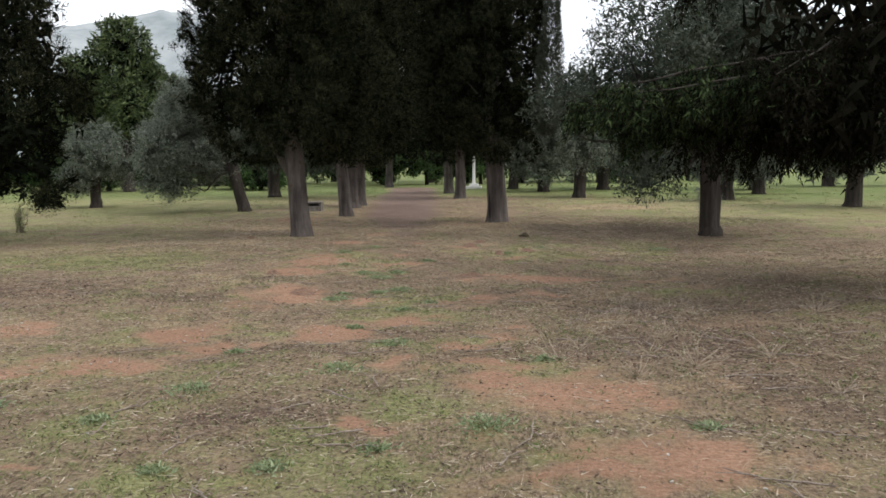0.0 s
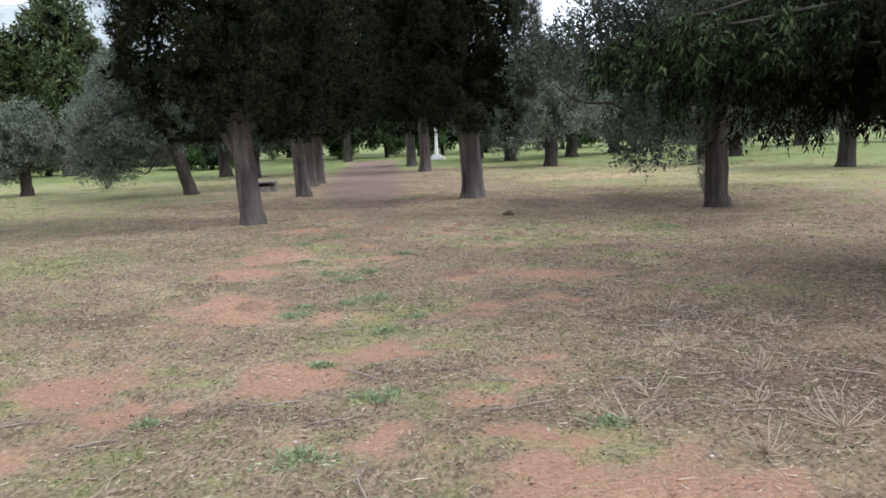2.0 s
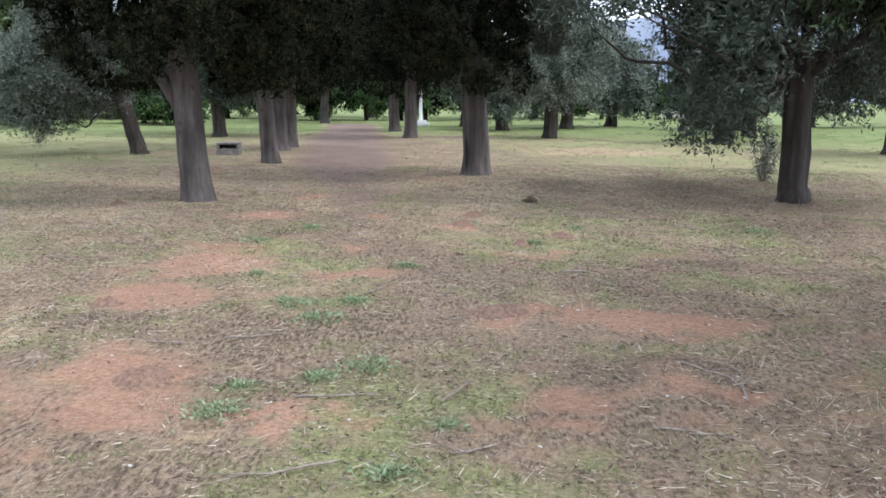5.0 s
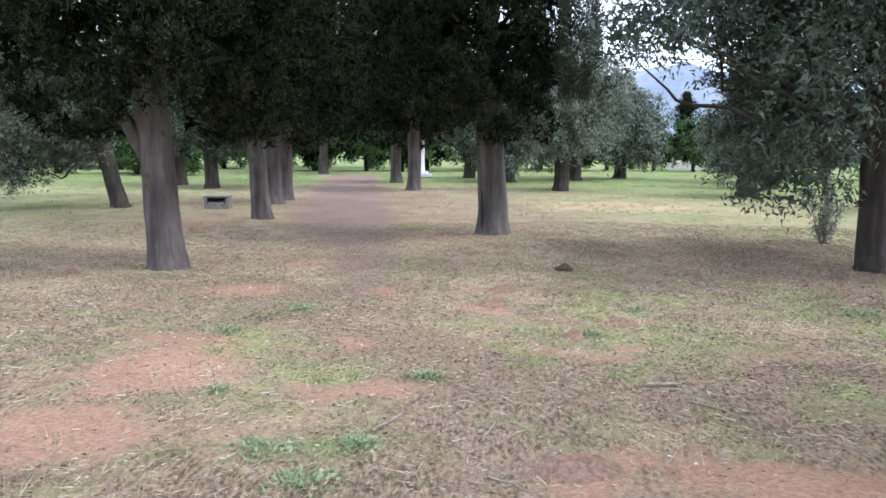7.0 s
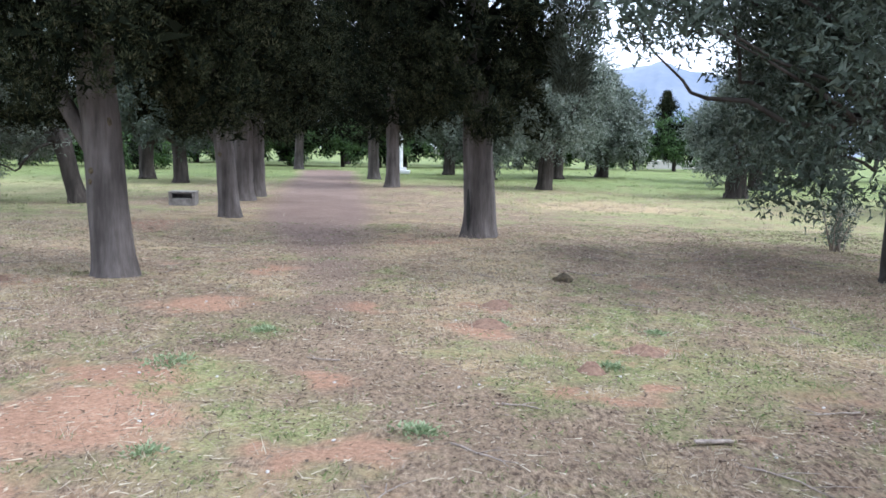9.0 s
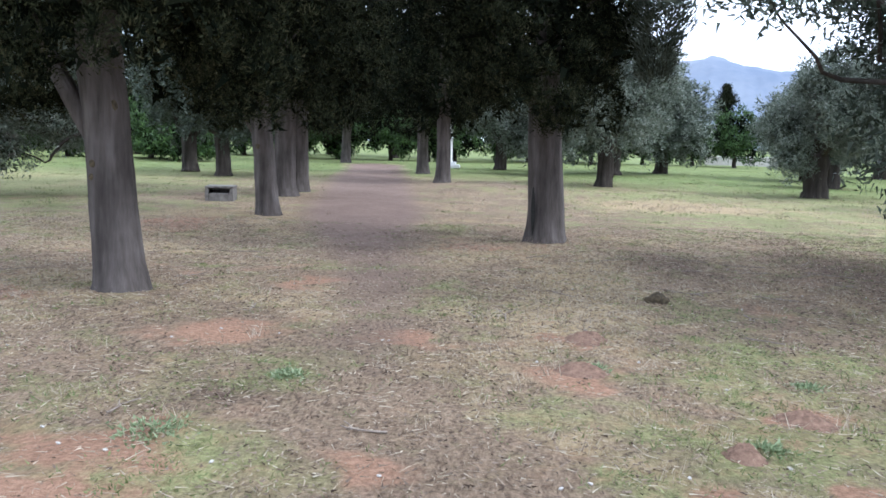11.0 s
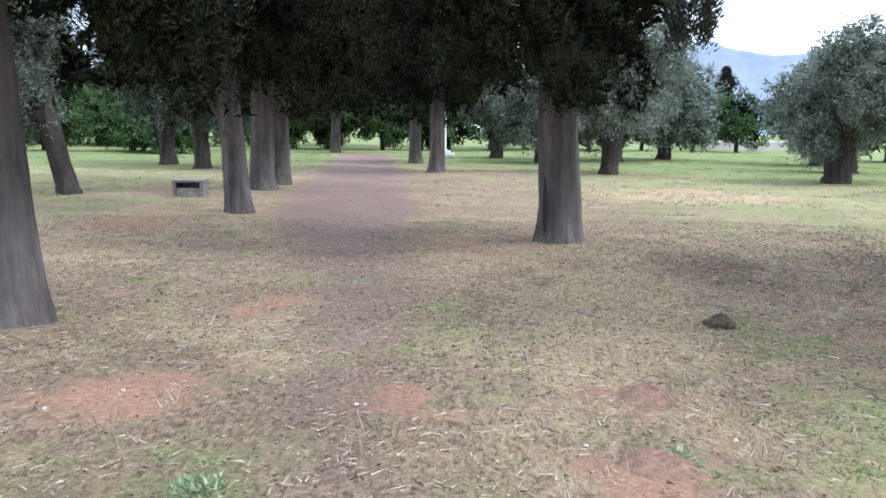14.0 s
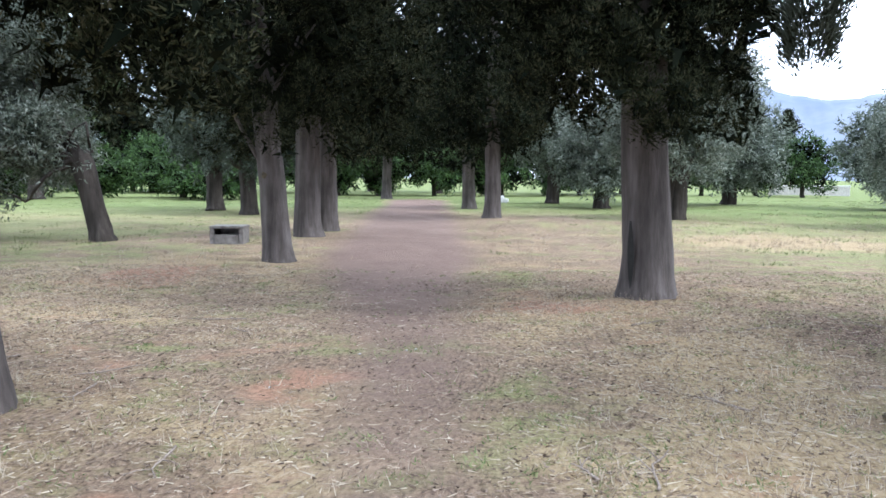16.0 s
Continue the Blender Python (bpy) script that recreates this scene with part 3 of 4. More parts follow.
cypress(-2.96, 48.9, "dark cypress behind another along the path", 17, 0.27, 2.2, 14, 2.6, (0, 0), 0.2, 11, leaf=0.21)
cypress(-9.0, 63.0, "dark cypress at the far end of the path", 18, 0.3, 2.2, 14, 3.4, (0.6, 0), 0.18, 12, leaf=0.27)
cypress(-10.1, 16.0, "dense dark cypress standing apart in the meadow", 19, 0.26, 1.25, 12, 2.1, (-0.1, 0), 0.42, 6.5, leaf=0.14)
cypress(22.6, 95.0, "far slender cypress before the mountain", 20, 0.2, 0.8, 7.4, 0.8, (0, 0), 0.15, 6.0, leaf=0.3)


def pale_flank(tree, foot, tip, seed):
    """A slender paler leader on a cypress, widest near its foot."""
    rng = np.random.default_rng(seed)
    n = 15000
    t = rng.uniform(0, 1, n) ** 1.2
    a = rng.uniform(0, 6.283, n)
    r = (0.14 + 0.34 * np.clip(t * 5, 0.35, 1) * (1 - t) ** 0.8) * rng.uniform(0.55, 1.05, n) * (1 + 0.15 * np.sin(4 * a + t * 14))
    P = np.outer(1 - t, foot) + np.outer(t, tip) + np.stack([np.cos(a) * r, np.sin(a) * r, rng.normal(size=n) * 0.1], 1)
    D = unit(np.stack([np.cos(a), np.sin(a), np.full(n, 1.1)], 1) + rng.normal(size=(n, 3)) * 0.4)
    s = rng.uniform(0.6, 1.4, n)
    v, f = blades(P, D, 0.075 * s, 0.022 * s, rng)
    link_mesh("side_leader", v, f, PALE_SPRAY, tree, "paler grey-green upright side leader")


pale_flank(bpy.data.objects["cypress_tree.001"], (1.4, -0.7, 2.5), (1.55, -0.5, 6.4), 7)


def olive(x, y, label, seed, wide=2.6, low=0.9, high=4.6, trunk_r=0.2, fork_z=1.3, off=(0.0, 0.0), leaves=26000, leaf=0.09, mat=OLIVE_LEAF, lean=(0.0, 0.0), lobes=9, ends=(), name="olive_tree", category="olive tree", group="olive trees of the grove"):
    rng = np.random.default_rng(seed)
    e = thing(name, pose(x, y, 0), label, category, group)
    zs = np.array([-0.1, 0, 0.08, 0.2, 0.4, 0.7, 1.0, 1.15]) * np.array([1, 1, 1, 1, fork_z, fork_z, fork_z, fork_z])
    rs = trunk_r * np.array([1.3, 1.24, 1.14, 1.05, 1.0, 0.95, 1.0, 0.85])
    px = np.stack([lean[0] * zs + np.cumsum(rng.normal(size=8)) * 0.02, lean[1] * zs + np.cumsum(rng.normal(size=8)) * 0.02, zs], 1)
    tube_part("trunk", px, rs, OLIVE_BARK, e, rng, 26, rough=0.09, flute=0.08, lobes=4)
    top = px[-2]
    mid_z, tall = (low + high) / 2, (high - low) / 2
    cs, rad = [], []
    lobes += 5
    for k in range(lobes):
        a = 6.283 * 3 * k / lobes + rng.uniform(-0.3, 0.3)
        up = rng.uniform(-0.75, 0.75)
        r = wide * (0.62 if k % 3 else 0.3) * math.sqrt(1 - 0.5 * up * up)
        cs.append([math.cos(a) * r + off[0], math.sin(a) * r + off[1], mid_z + up * tall * 0.72])
        rad.append(wide * rng.uniform(0.26, 0.42))
    cs.append([off[0], off[1], high - tall * 0.45])
    rad.append(wide * 0.5)
    for ex, ey, ez, er in ends:
        cs.append([ex, ey, ez])
        rad.append(er)
    for c in cs[:len(cs) - len(ends):2]:
        pts = bend(top, c, 9, rng, 0.08)
        tube_part("limb", pts, trunk_r * np.linspace(0.42, 0.05, 9), OLIVE_BARK, e, rng, 10, rough=0.06)
    for c in cs[len(cs) - len(ends):]:
        pts = bend(top, c, 11, rng, 0.17)
        tube_part("limb", pts, trunk_r * np.linspace(0.26, 0.03, 11), OLIVE_BARK, e, rng, 8, rough=0.06)
    cs, rad = np.array(cs), np.array(rad)
    w = rad ** 2
    w[len(cs) - len(ends):] *= 0.45
    per = 26
    count = leaves // per
    pick = rng.choice(len(cs), count, p=w / w.sum())
    flat = np.array([1, 1, min(1.0, tall / wide * 1.25)])
    d = unit(rng.normal(size=(count, 3)))
    c = cs[pick] + d * (rad[pick] * (1.02 - 0.5 * rng.uniform(0, 1, count) ** 1.8))[:, None] * flat
    c[:, 2] = np.maximum(c[:, 2], low + rng.uniform(-0.1, 0.3, count))
    droop = rng.normal(size=(count, 3)) * 0.5 + d * 0.8 + np.array([0, 0, -0.1])
    P = np.repeat(c, per, 0) + np.repeat(unit(droop), per, 0) * rng.uniform(-0.2, 0.25, (count * per, 1)) + rng.normal(size=(count * per, 3)) * 0.06 * (leaf / 0.08) ** 0.7
    D = unit(np.repeat(droop, per, 0) * 0.6 + rng.normal(size=(count * per, 3)) * 0.8)
    s = rng.uniform(0.7, 1.3, count * per)
    outer = blades(P, D, leaf * s, leaf * 0.34 * s, rng)
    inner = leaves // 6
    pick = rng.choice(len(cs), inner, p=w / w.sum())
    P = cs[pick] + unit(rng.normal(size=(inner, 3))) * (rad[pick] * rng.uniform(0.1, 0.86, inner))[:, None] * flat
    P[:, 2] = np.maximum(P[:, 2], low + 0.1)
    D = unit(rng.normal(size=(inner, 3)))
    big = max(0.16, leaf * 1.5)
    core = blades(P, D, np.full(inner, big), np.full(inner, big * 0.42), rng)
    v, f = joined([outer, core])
    # paler crowns get a darker material inside, shade put into the leaf colour
    link_mesh("crown", v, f, mat, e, second=OLIVE_DARK_AND_SHADE if mat in (OLIVE_LEAF, OLIVE_DARK_AND_SHADE) else CYPRESS_INNER_SHADE, second_from=len(outer[1]))
    return e


# right of the path
olive(6.2, 18.35, "large dark olive tree with a thick trunk and low hanging branches", 31, 2.9, 0.85, 6.4, 0.205, 1.9, (0.5, 0.5), 100000, 0.092, OLIVE_DARK_AND_SHADE, (-0.02, 0), 11, ((-2.7, -0.5, 3.5, 0.75), (-3.3, -0.2, 3.3, 0.5), (-2.2, 0.4, 3.9, 0.85), (-1.6, -0.9, 1.35, 0.75), (-1.4, -1.5, 2.4, 0.9), (-1.6, 0.2, 1.7, 0.8), (-1.0, -2.6, 4.0, 0.8), (-1.9, -0.9, 4.8, 0.9), (-3.8, -1.3, 2.95, 0.42), (-3.1, -1.3, 2.9, 0.45)))
olive(4.3, 41.2, "grey-green olive tree with a dark leaning trunk", 32, 3.0, 1.2, 6.0, 0.27, 1.5, (0.3, 0.3), 34000, 0.13, lean=(0.08, 0))
olive(10.7, 37.8, "round grey-green olive tree leafy down to the ground", 33, 2.35, 0.15, 4.8, 0.36, 1.2, (0.35, 0), 56000, 0.105)
olive(13.6, 30.5, "olive tree with a dark low crown in the meadow", 34, 2.8, 0.8, 4.8, 0.26, 1.3, (0, 0), 15000, 0.16, OLIVE_DARK_AND_SHADE)
olive(9.7, 58.5, "silvery olive tree in the far row", 35, 3.4, 0.3, 5.6, 0.34, 1.2, (0, 0), 18700, 0.22)
olive(6.6, 55.0, "silvery olive tree in the far row", 36, 3.2, 0.3, 5.8, 0.34, 1.2, (0, 0), 18700, 0.22)
olive(2.65, 50.5, "small silvery olive tree beside the path", 37, 2.4, 0.35, 4.6, 0.3, 1.2, (0, 0), 15300, 0.19)
olive(0.6, 57.0, "silvery olive tree behind the cypresses", 38, 2.6, 0.3, 5.0, 0.3, 1.3, (0, 0), 15300, 0.21)
olive(15.5, 52.0, "silvery olive tree in the far row", 39, 2.8, 0.3, 5.0, 0.34, 1.3, (0, 0), 17000, 0.21)
olive(14.0, 45.0, "silvery olive tree in the meadow", 40, 2.4, 0.3, 4.4, 0.3, 1.2, (0, 0), 20400, 0.18)
# left of the path
olive(-8.6, 29.1, "spreading grey olive tree with a dark forked trunk", 41, 1.9, 0.5, 5.2, 0.2, 1.5, (-2.2, 0.2), 76000, 0.1, lean=(-0.25, 0), lobes=11, ends=((-3.5, 0, 1.2, 0.65), (-2.4, -0.5, 1.1, 0.8), (-3.6, 0, 2.4, 0.8), (-1.1, 0, 1.9, 0.8), (-2.8, -0.8, 2.4, 0.9)))
olive(-16.3, 32.5, "small round grey olive tree in the meadow", 42, 1.8, 0.25, 3.4, 0.22, 0.9, (0, 0), 24000, 0.12)
olive(-12.2, 44.2, "olive tree with a stout dark trunk", 43, 3.0, 0.85, 6.0, 0.3, 1.3, (0, 0), 14000, 0.19, OLIVE_DARK_AND_SHADE)
olive(-9.8, 41.0, "olive tree with a hollow twisted trunk", 44, 2.3, 1.0, 5.4, 0.26, 1.4, (0, 0), 12000, 0.18, OLIVE_DARK_AND_SHADE, (-0.1, 0))


def bough_cypress(x, y, label, seed):
    """A cypress with long boughs whose sprays hang like curtains."""
    rng = np.random.default_rng(seed)
    e = thing("cypress_tree", pose(x, y, 0), label, "cypress tree")
    zs = np.linspace(-0.1, 9, 14)
    tube_part("trunk", np.stack([zs * 0, zs * 0, zs], 1), np.linspace(0.32, 0.08, 14), CYPRESS_BARK, e, rng, 30, rough=0.03, flute=0.04)
    Pg, Dg, Pd, Dd = [], [], [], []
    for k in range(42):
        if k < 11:
            a, z0, r, end_z = rng.uniform(3.22, 3.66), rng.uniform(2.5, 3.3), rng.uniform(3.6, 4.7), rng.uniform(2.0, 2.55)
        elif k < 34:
            a, z0, r, end_z = rng.uniform(2.5, 4.3), rng.uniform(2.4, 3.5), rng.uniform(1.6, 3.2), rng.uniform(2.1, 2.9)
        else:
            a, z0, r, end_z = rng.uniform(0, 6.283), rng.uniform(3.2, 7.5), rng.uniform(2.0, 4.0), 0
        end = [math.cos(a) * r, math.sin(a) * r, end_z or max(2.35, z0 - rng.uniform(0.0, 0.8))]
        pts = bend((0, 0, z0), end, 10, rng, 0.06)
        tube_part("bough", pts, np.linspace(0.032, 0.006, 10), OLIVE_BARK, e, rng, 6)
        strands, per = 52, 100
        n = strands * per
        t = rng.uniform(0.12, 1, strands) * 9
        i = np.minimum(t.astype(int), 8)
        root = pts[i] * (1 - (t - i))[:, None] + pts[i + 1] * (t - i)[:, None] + rng.normal(size=(strands, 3)) * np.array([0.1, 0.1, 0.03])
        sway = unit(rng.normal(size=(strands, 3)) * 0.3 + np.array([math.cos(a) * 0.35, math.sin(a) * 0.35, -1.0]))
        reach = rng.choice([0.15, 0.28, 0.45] if k < 11 else [0.35, 0.6, 0.9], strands)
        along = rng.uniform(0, 1, (strands, per, 1)) * reach[:, None, None]
        p = (root[:, None] + sway[:, None] * along).reshape(-1, 3) + rng.normal(size=(n, 3)) * 0.035
        d = unit(np.repeat(sway, per, 0) + rng.normal(size=(n, 3)) * 0.55)
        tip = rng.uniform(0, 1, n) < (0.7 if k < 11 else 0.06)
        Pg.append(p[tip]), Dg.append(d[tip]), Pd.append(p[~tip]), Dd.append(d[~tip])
    # added oversized near-black blades round the trunk paint the crown's inner shade
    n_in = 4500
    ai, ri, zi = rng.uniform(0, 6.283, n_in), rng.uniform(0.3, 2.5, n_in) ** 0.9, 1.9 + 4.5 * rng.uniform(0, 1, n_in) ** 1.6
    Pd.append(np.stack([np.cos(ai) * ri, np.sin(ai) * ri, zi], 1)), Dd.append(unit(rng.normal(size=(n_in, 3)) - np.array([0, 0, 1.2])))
    for nm, P, D, mt in (("green_sprays", Pg, Dg, BOUGH_LEAF), ("dark_sprays", Pd, Dd, CURTAIN_AND_SHADE)):
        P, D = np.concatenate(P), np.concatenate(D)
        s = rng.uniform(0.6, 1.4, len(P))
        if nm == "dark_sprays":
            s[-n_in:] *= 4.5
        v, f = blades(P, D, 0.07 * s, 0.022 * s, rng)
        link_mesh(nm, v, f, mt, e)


bough_cypress(7.1, 9.6, "big cypress with long green boughs hanging low", 51)


def bushy(x, y, label, seed, wide, high, leaves, leaf, mat, name, category, group="", trunk=0.15, low=0.1):
    return olive(x, y, label, seed, wide, low, high, trunk, min(1.2, high * 0.3), (0, 0), leaves, leaf, mat, lobes=8, name=name, category=category, group=group)


# far trees and shrubs that close the grove
bushy(-25.5, 54.0, "tall bright green pine behind the olives", 61, 4.0, 11.6, 32000, 0.34, PINE_LEAF, "pine_tree", "pine tree", "pines", 0.35, 2.5)
bushy(-35.0, 60.0, "lower green pine behind the olives", 62, 4.0, 6.5, 18000, 0.34, PINE_LEAF, "pine_tree", "pine tree", "pines", 0.35, 2.0)
rng_far = np.random.default_rng(5)
for k in range(22):
    fx = -44 + k * 3.0 + rng_far.uniform(-1, 1)
    fy = 74 + rng_far.uniform(-4, 4) + max(0, fx) * 0.4
    bushy(fx, fy, "dense dark green shrub in the far hedge", 70 + k, 2.9, rng_far.uniform(3.0, 4.8), 4500, 0.32, SHRUB_LEAF, "shrub", "shrub", "shrubs of the far hedge")
for k in range(14):
    fx = -62 + k * 5.3 + rng_far.uniform(-1.5, 1.5)
    bushy(fx, 84 + rng_far.uniform(-4, 4) - max(0, -fx - 20) * 0.3, "tall dark evergreen tree behind the hedge", 90 + k, 4.2, rng_far.uniform(8, 13), 7000, 0.5, CYPRESS_LEAF, "evergreen_tree", "tree", "trees behind the hedge", 0.3, 0.2)
for k in range(8):
    fx = -46 + k * 4.2 + rng_far.uniform(-1, 1)
    bushy(fx, 54 + rng_far.uniform(-3, 3) + k, "low dark shrub at the meadow's edge", 110 + k, 2.6, rng_far.uniform(1.8, 2.8), 5000, 0.28, SHRUB_LEAF, "shrub", "shrub", "shrubs at the meadow's edge")
for k in range(8):
    fx = 22 + k * 6.0
    bushy(fx, 62 + rng_far.uniform(-6, 8) + k * 2, "silvery olive tree far across the meadow", 130 + k, 3.2, rng_far.uniform(4.4, 5.6), 4500, 0.38, OLIVE_LEAF, "olive_tree", "olive tree", "olive trees of the grove", 0.35, 0.4)


# ---- mountains ----
def mountain(name, azimuths, heights, dist, mat, label, seed):
    """A ridge round the place: azimuths in degrees to the right of the walk, heights in metres."""
    az = np.radians(np.linspace(azimuths[0], azimuths[-1], 220))
    top = np.interp(np.degrees(az), azimuths, heights)
    rows = np.linspace(0, 1, 26)
    A, K = np.meshgrid(az, rows)
    R = dist * (0.72 + 0.4 * K)
    x, y = np.sin(A) * R, np.cos(A) * R
    rough = fractal(x, y, 0.006, seed, 5) - 0.5
    h = top[None] * np.sin(np.clip(K * 1.35, 0, 1) * np.pi / 2) ** 1.5 * (1 + 0.35 * rough * np.sin(np.clip(K * 1.35, 0, 1) * np.pi)) + 18 * rough
    v = np.stack([x.ravel(), y.ravel(), np.where(K == 0, -3, h).ravel()], 1)
    i, j = np.meshgrid(np.arange(25), np.arange(219), indexing="ij")
    q = i * 220 + j
    ob = link_mesh(name, v, np.stack([q, q + 1, q + 221, q + 220], -1).reshape(-1, 4), mat, smooth=True)
    tagged(ob, label, "mountain", kind="structure")


mountain("backdrop_mountain_1", (4, 8, 11, 13.5, 15.5, 18, 20.5, 24, 30, 40), (185, 205, 214, 228, 212, 200, 206, 188, 160, 100), 2300, FAR_HAZE_BLUE, "blue hazy mountain ridge far beyond the grove", 3)
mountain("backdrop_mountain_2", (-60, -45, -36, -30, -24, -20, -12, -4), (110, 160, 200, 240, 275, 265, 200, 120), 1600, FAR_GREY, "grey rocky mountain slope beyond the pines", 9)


# ---- small built things ----
def solid(pieces, edge_r=0.012):
    """Boxes (x0, x1, y0, y1, z0, z1) as one bevelled mesh."""
    bm = bmesh.new()
    for x0, x1, y0, y1, z0, z1 in pieces:
        r = bmesh.ops.create_cube(bm, size=1)
        for q in r["verts"]:
            q.co = Vector(((x0 + x1) / 2 + q.co.x * (x1 - x0), (y0 + y1) / 2 + q.co.y * (y1 - y0), (z0 + z1) / 2 + q.co.z * (z1 - z0)))
    bmesh.ops.bevel(bm, geom=bm.edges[:], offset=edge_r, segments=2, affect="EDGES")
    return bm


box = thing("concrete_box", pose(-5.9, 28.75, 0, 0, 0, 8), "low weathered concrete box with an open dark top", "concrete box")
for nm, b in (("side_wall", (-0.31, -0.23, -0.3, 0.3, -0.05, 0.3)), ("side_wall", (0.23, 0.31, -0.3, 0.3, -0.05, 0.3)), ("front_wall", (-0.228, 0.228, -0.3, -0.22, -0.05, 0.19)), ("back_wall", (-0.228, 0.228, 0.22, 0.3, -0.05, 0.3))):
    part(nm, solid([b]), CONCRETE, box)
part("lid", solid([(-0.32, 0.32, -0.31, 0.31, 0.302, 0.35)]), CONCRETE, box, "cracked concrete lid slab")
# floor coloured near-black so the inside of the box looks shaded
part("floor_slab", solid([(-0.228, 0.228, -0.218, 0.218, -0.05, 0.03)]), HOLE_SHADE, box, "floor slab painted near-black as shade inside the box")

pillar = thing("white_pillar", pose(-2.25, 59.8, 0), "slender white painted pillar on a wide stepped base", "pillar")
part("base", solid([(-0.55, 0.55, -0.55, 0.55, -0.05, 0.13), (-0.32, 0.32, -0.32, 0.32, 0.12, 0.3)]), WHITE_PAINT, pillar)
rng = np.random.default_rng(77)
tube_part("shaft", [(0, 0, z) for z in (0.3, 0.34, 0.4, 1.5, 2.9, 3.0, 3.06)], [0.15, 0.15, 0.11, 0.105, 0.095, 0.13, 0.13], WHITE_PAINT, pillar, rng, 20)

low_wall = thing("low_wall", pose(22.0, 86.0, 0), "pale low concrete wall at the meadow's far edge", "wall")
part("wall_body", solid([(-3.2, 3.2, -0.12, 0.12, -0.1, 0.75)]), STONE_MAT, low_wall)
part("coping", solid([(-3.25, 3.25, -0.16, 0.16, 0.752, 0.83)]), WHITE_PAINT, low_wall)


def lump(name, x, y, r, tall, mat, label, category, seed, group=""):
    rng = np.random.default_rng(seed)
    bm = bmesh.new()
    bmesh.ops.create_icosphere(bm, subdivisions=4, radius=1)
    for q in bm.verts:
        k = noise.noise(q.co * 1.7 + Vector((seed, 0, 0))) * 0.35 + noise.noise(q.co * 5 + Vector((0, seed, 0))) * 0.22 + noise.noise(q.co * 11) * 0.1 + (0.3 * abs(noise.noise(q.co * 3.1 + Vector((7, seed, 2)))))
        q.co = q.co * (1 + k)
        q.co = Vector((q.co.x * r, q.co.y * r * 0.8, q.co.z * tall))
    me = bpy.data.meshes.new(name)
    bm.to_mesh(me)
    bm.free()
    me.shade_smooth()
    me.materials.append(mat)
    ob = new(name, me)
    ob.matrix_world = pose(x, y, float(height(np.array([x]), np.array([y]))[0]) + tall * 0.12, 0, 0, rng.uniform(0, 360))
    return tagged(ob, label, category, group)


def mound(x, y, r, tall, seed):
    """A low dome of crumbled earth that runs out into the ground, with clods on it."""
    rng = np.random.default_rng(seed)
    k = np.linspace(-1, 1, 41)
    X, Y = np.meshgrid(k, k)
    gx, gy = X.ravel() * r * 1.7, Y.ravel() * r * 1.4
    q = np.hypot(X.ravel(), Y.ravel())
    bumps = fractal(gx + seed, gy, 14, seed, 4) - 0.5
    fine_b = fractal(gx, gy + seed, 45, seed + 3, 2) - 0.5
    z = tall * np.exp(-(q * 1.7) ** 2) * (1 + 1.6 * bumps) + 0.024 * fine_b * np.clip(1.3 - q, 0, 1) - 0.05 * np.clip(q - 0.4 + 0.9 * bumps, 0, 1)
    v = np.stack([gx, gy, z], 1)
    a, b = np.meshgrid(np.arange(40), np.arange(40), indexing="ij")
    c = a * 41 + b
    ob = link_mesh("earth_mound", v, np.stack([c, c + 1, c + 42, c + 41], -1).reshape(-1, 4), CLOD_MAT, smooth=True)
    ob.matrix_world = pose(x, y, float(height(np.array([x]), np.array([y]))[0]), 0, 0, rng.uniform(0, 360))
    return tagged(ob, "small crumbly mound of red earth", "earth mound", "mounds of red earth")


lump("wood_chunk", 1.94, 17.9, 0.115, 0.075, STUMP_MAT, "dark rotten chunk of wood lying in the grass", "wood chunk", 3)
for k, (mx, my, mr) in enumerate([(1.25, 10.75, 0.24), (-1.79, 10.8, 0.13), (1.06, 16.0, 0.2), (0.92, 15.0, 0.2), (1.55, 13.6, 0.12), (-0.9, 9.2, 0.2), (-4.25, 16.95, 0.16), (2.05, 14.2, 0.18)]):
    mound(mx, my, mr * 0.8, 0.055, 10 + k)

def knot(tree, centre, r, z, turn, size):
    """A dark oval branch scar on a trunk."""
    bm = bmesh.new()
    bmesh.ops.create_uvsphere(bm, u_segments=14, v_segments=8, radius=1)
    a = math.radians(turn)
    for q in bm.verts:
        q.co = q.co * (1 + 0.25 * noise.noise(q.co * 2 + Vector((z, turn, 0))))
        q.co = Vector((q.co.x * 0.01, q.co.y * size, q.co.z * size * 1.2))
    bmesh.ops.rotate(bm, matrix=Matrix.Rotation(a, 3, "Z"), verts=bm.verts)
    ob = part("knot", bm, STUMP_MAT, tree, "dark oval branch scar")
    ob.location = (centre[0] * z + math.cos(a) * r, centre[1] * z + math.sin(a) * r, z)


def trunk_of(name):
    return [c for c in bpy.data.objects[name].children if c.name.startswith("trunk")][0]


first, third = trunk_of("cypress_tree"), trunk_of("cypress_tree.002")
knot(first, (-0.07, 0), 0.21, 1.72, 318, 0.045)
knot(first, (-0.07, 0), 0.215, 1.2, 255, 0.03)
knot(first, (-0.07, 0), 0.215, 1.08, 248, 0.025)
knot(third, (-0.1, 0), 0.19, 1.3, 262, 0.04)

# hollow in the bark of the second cypress: a strip painted near-black as shade
hv, hf = [], []
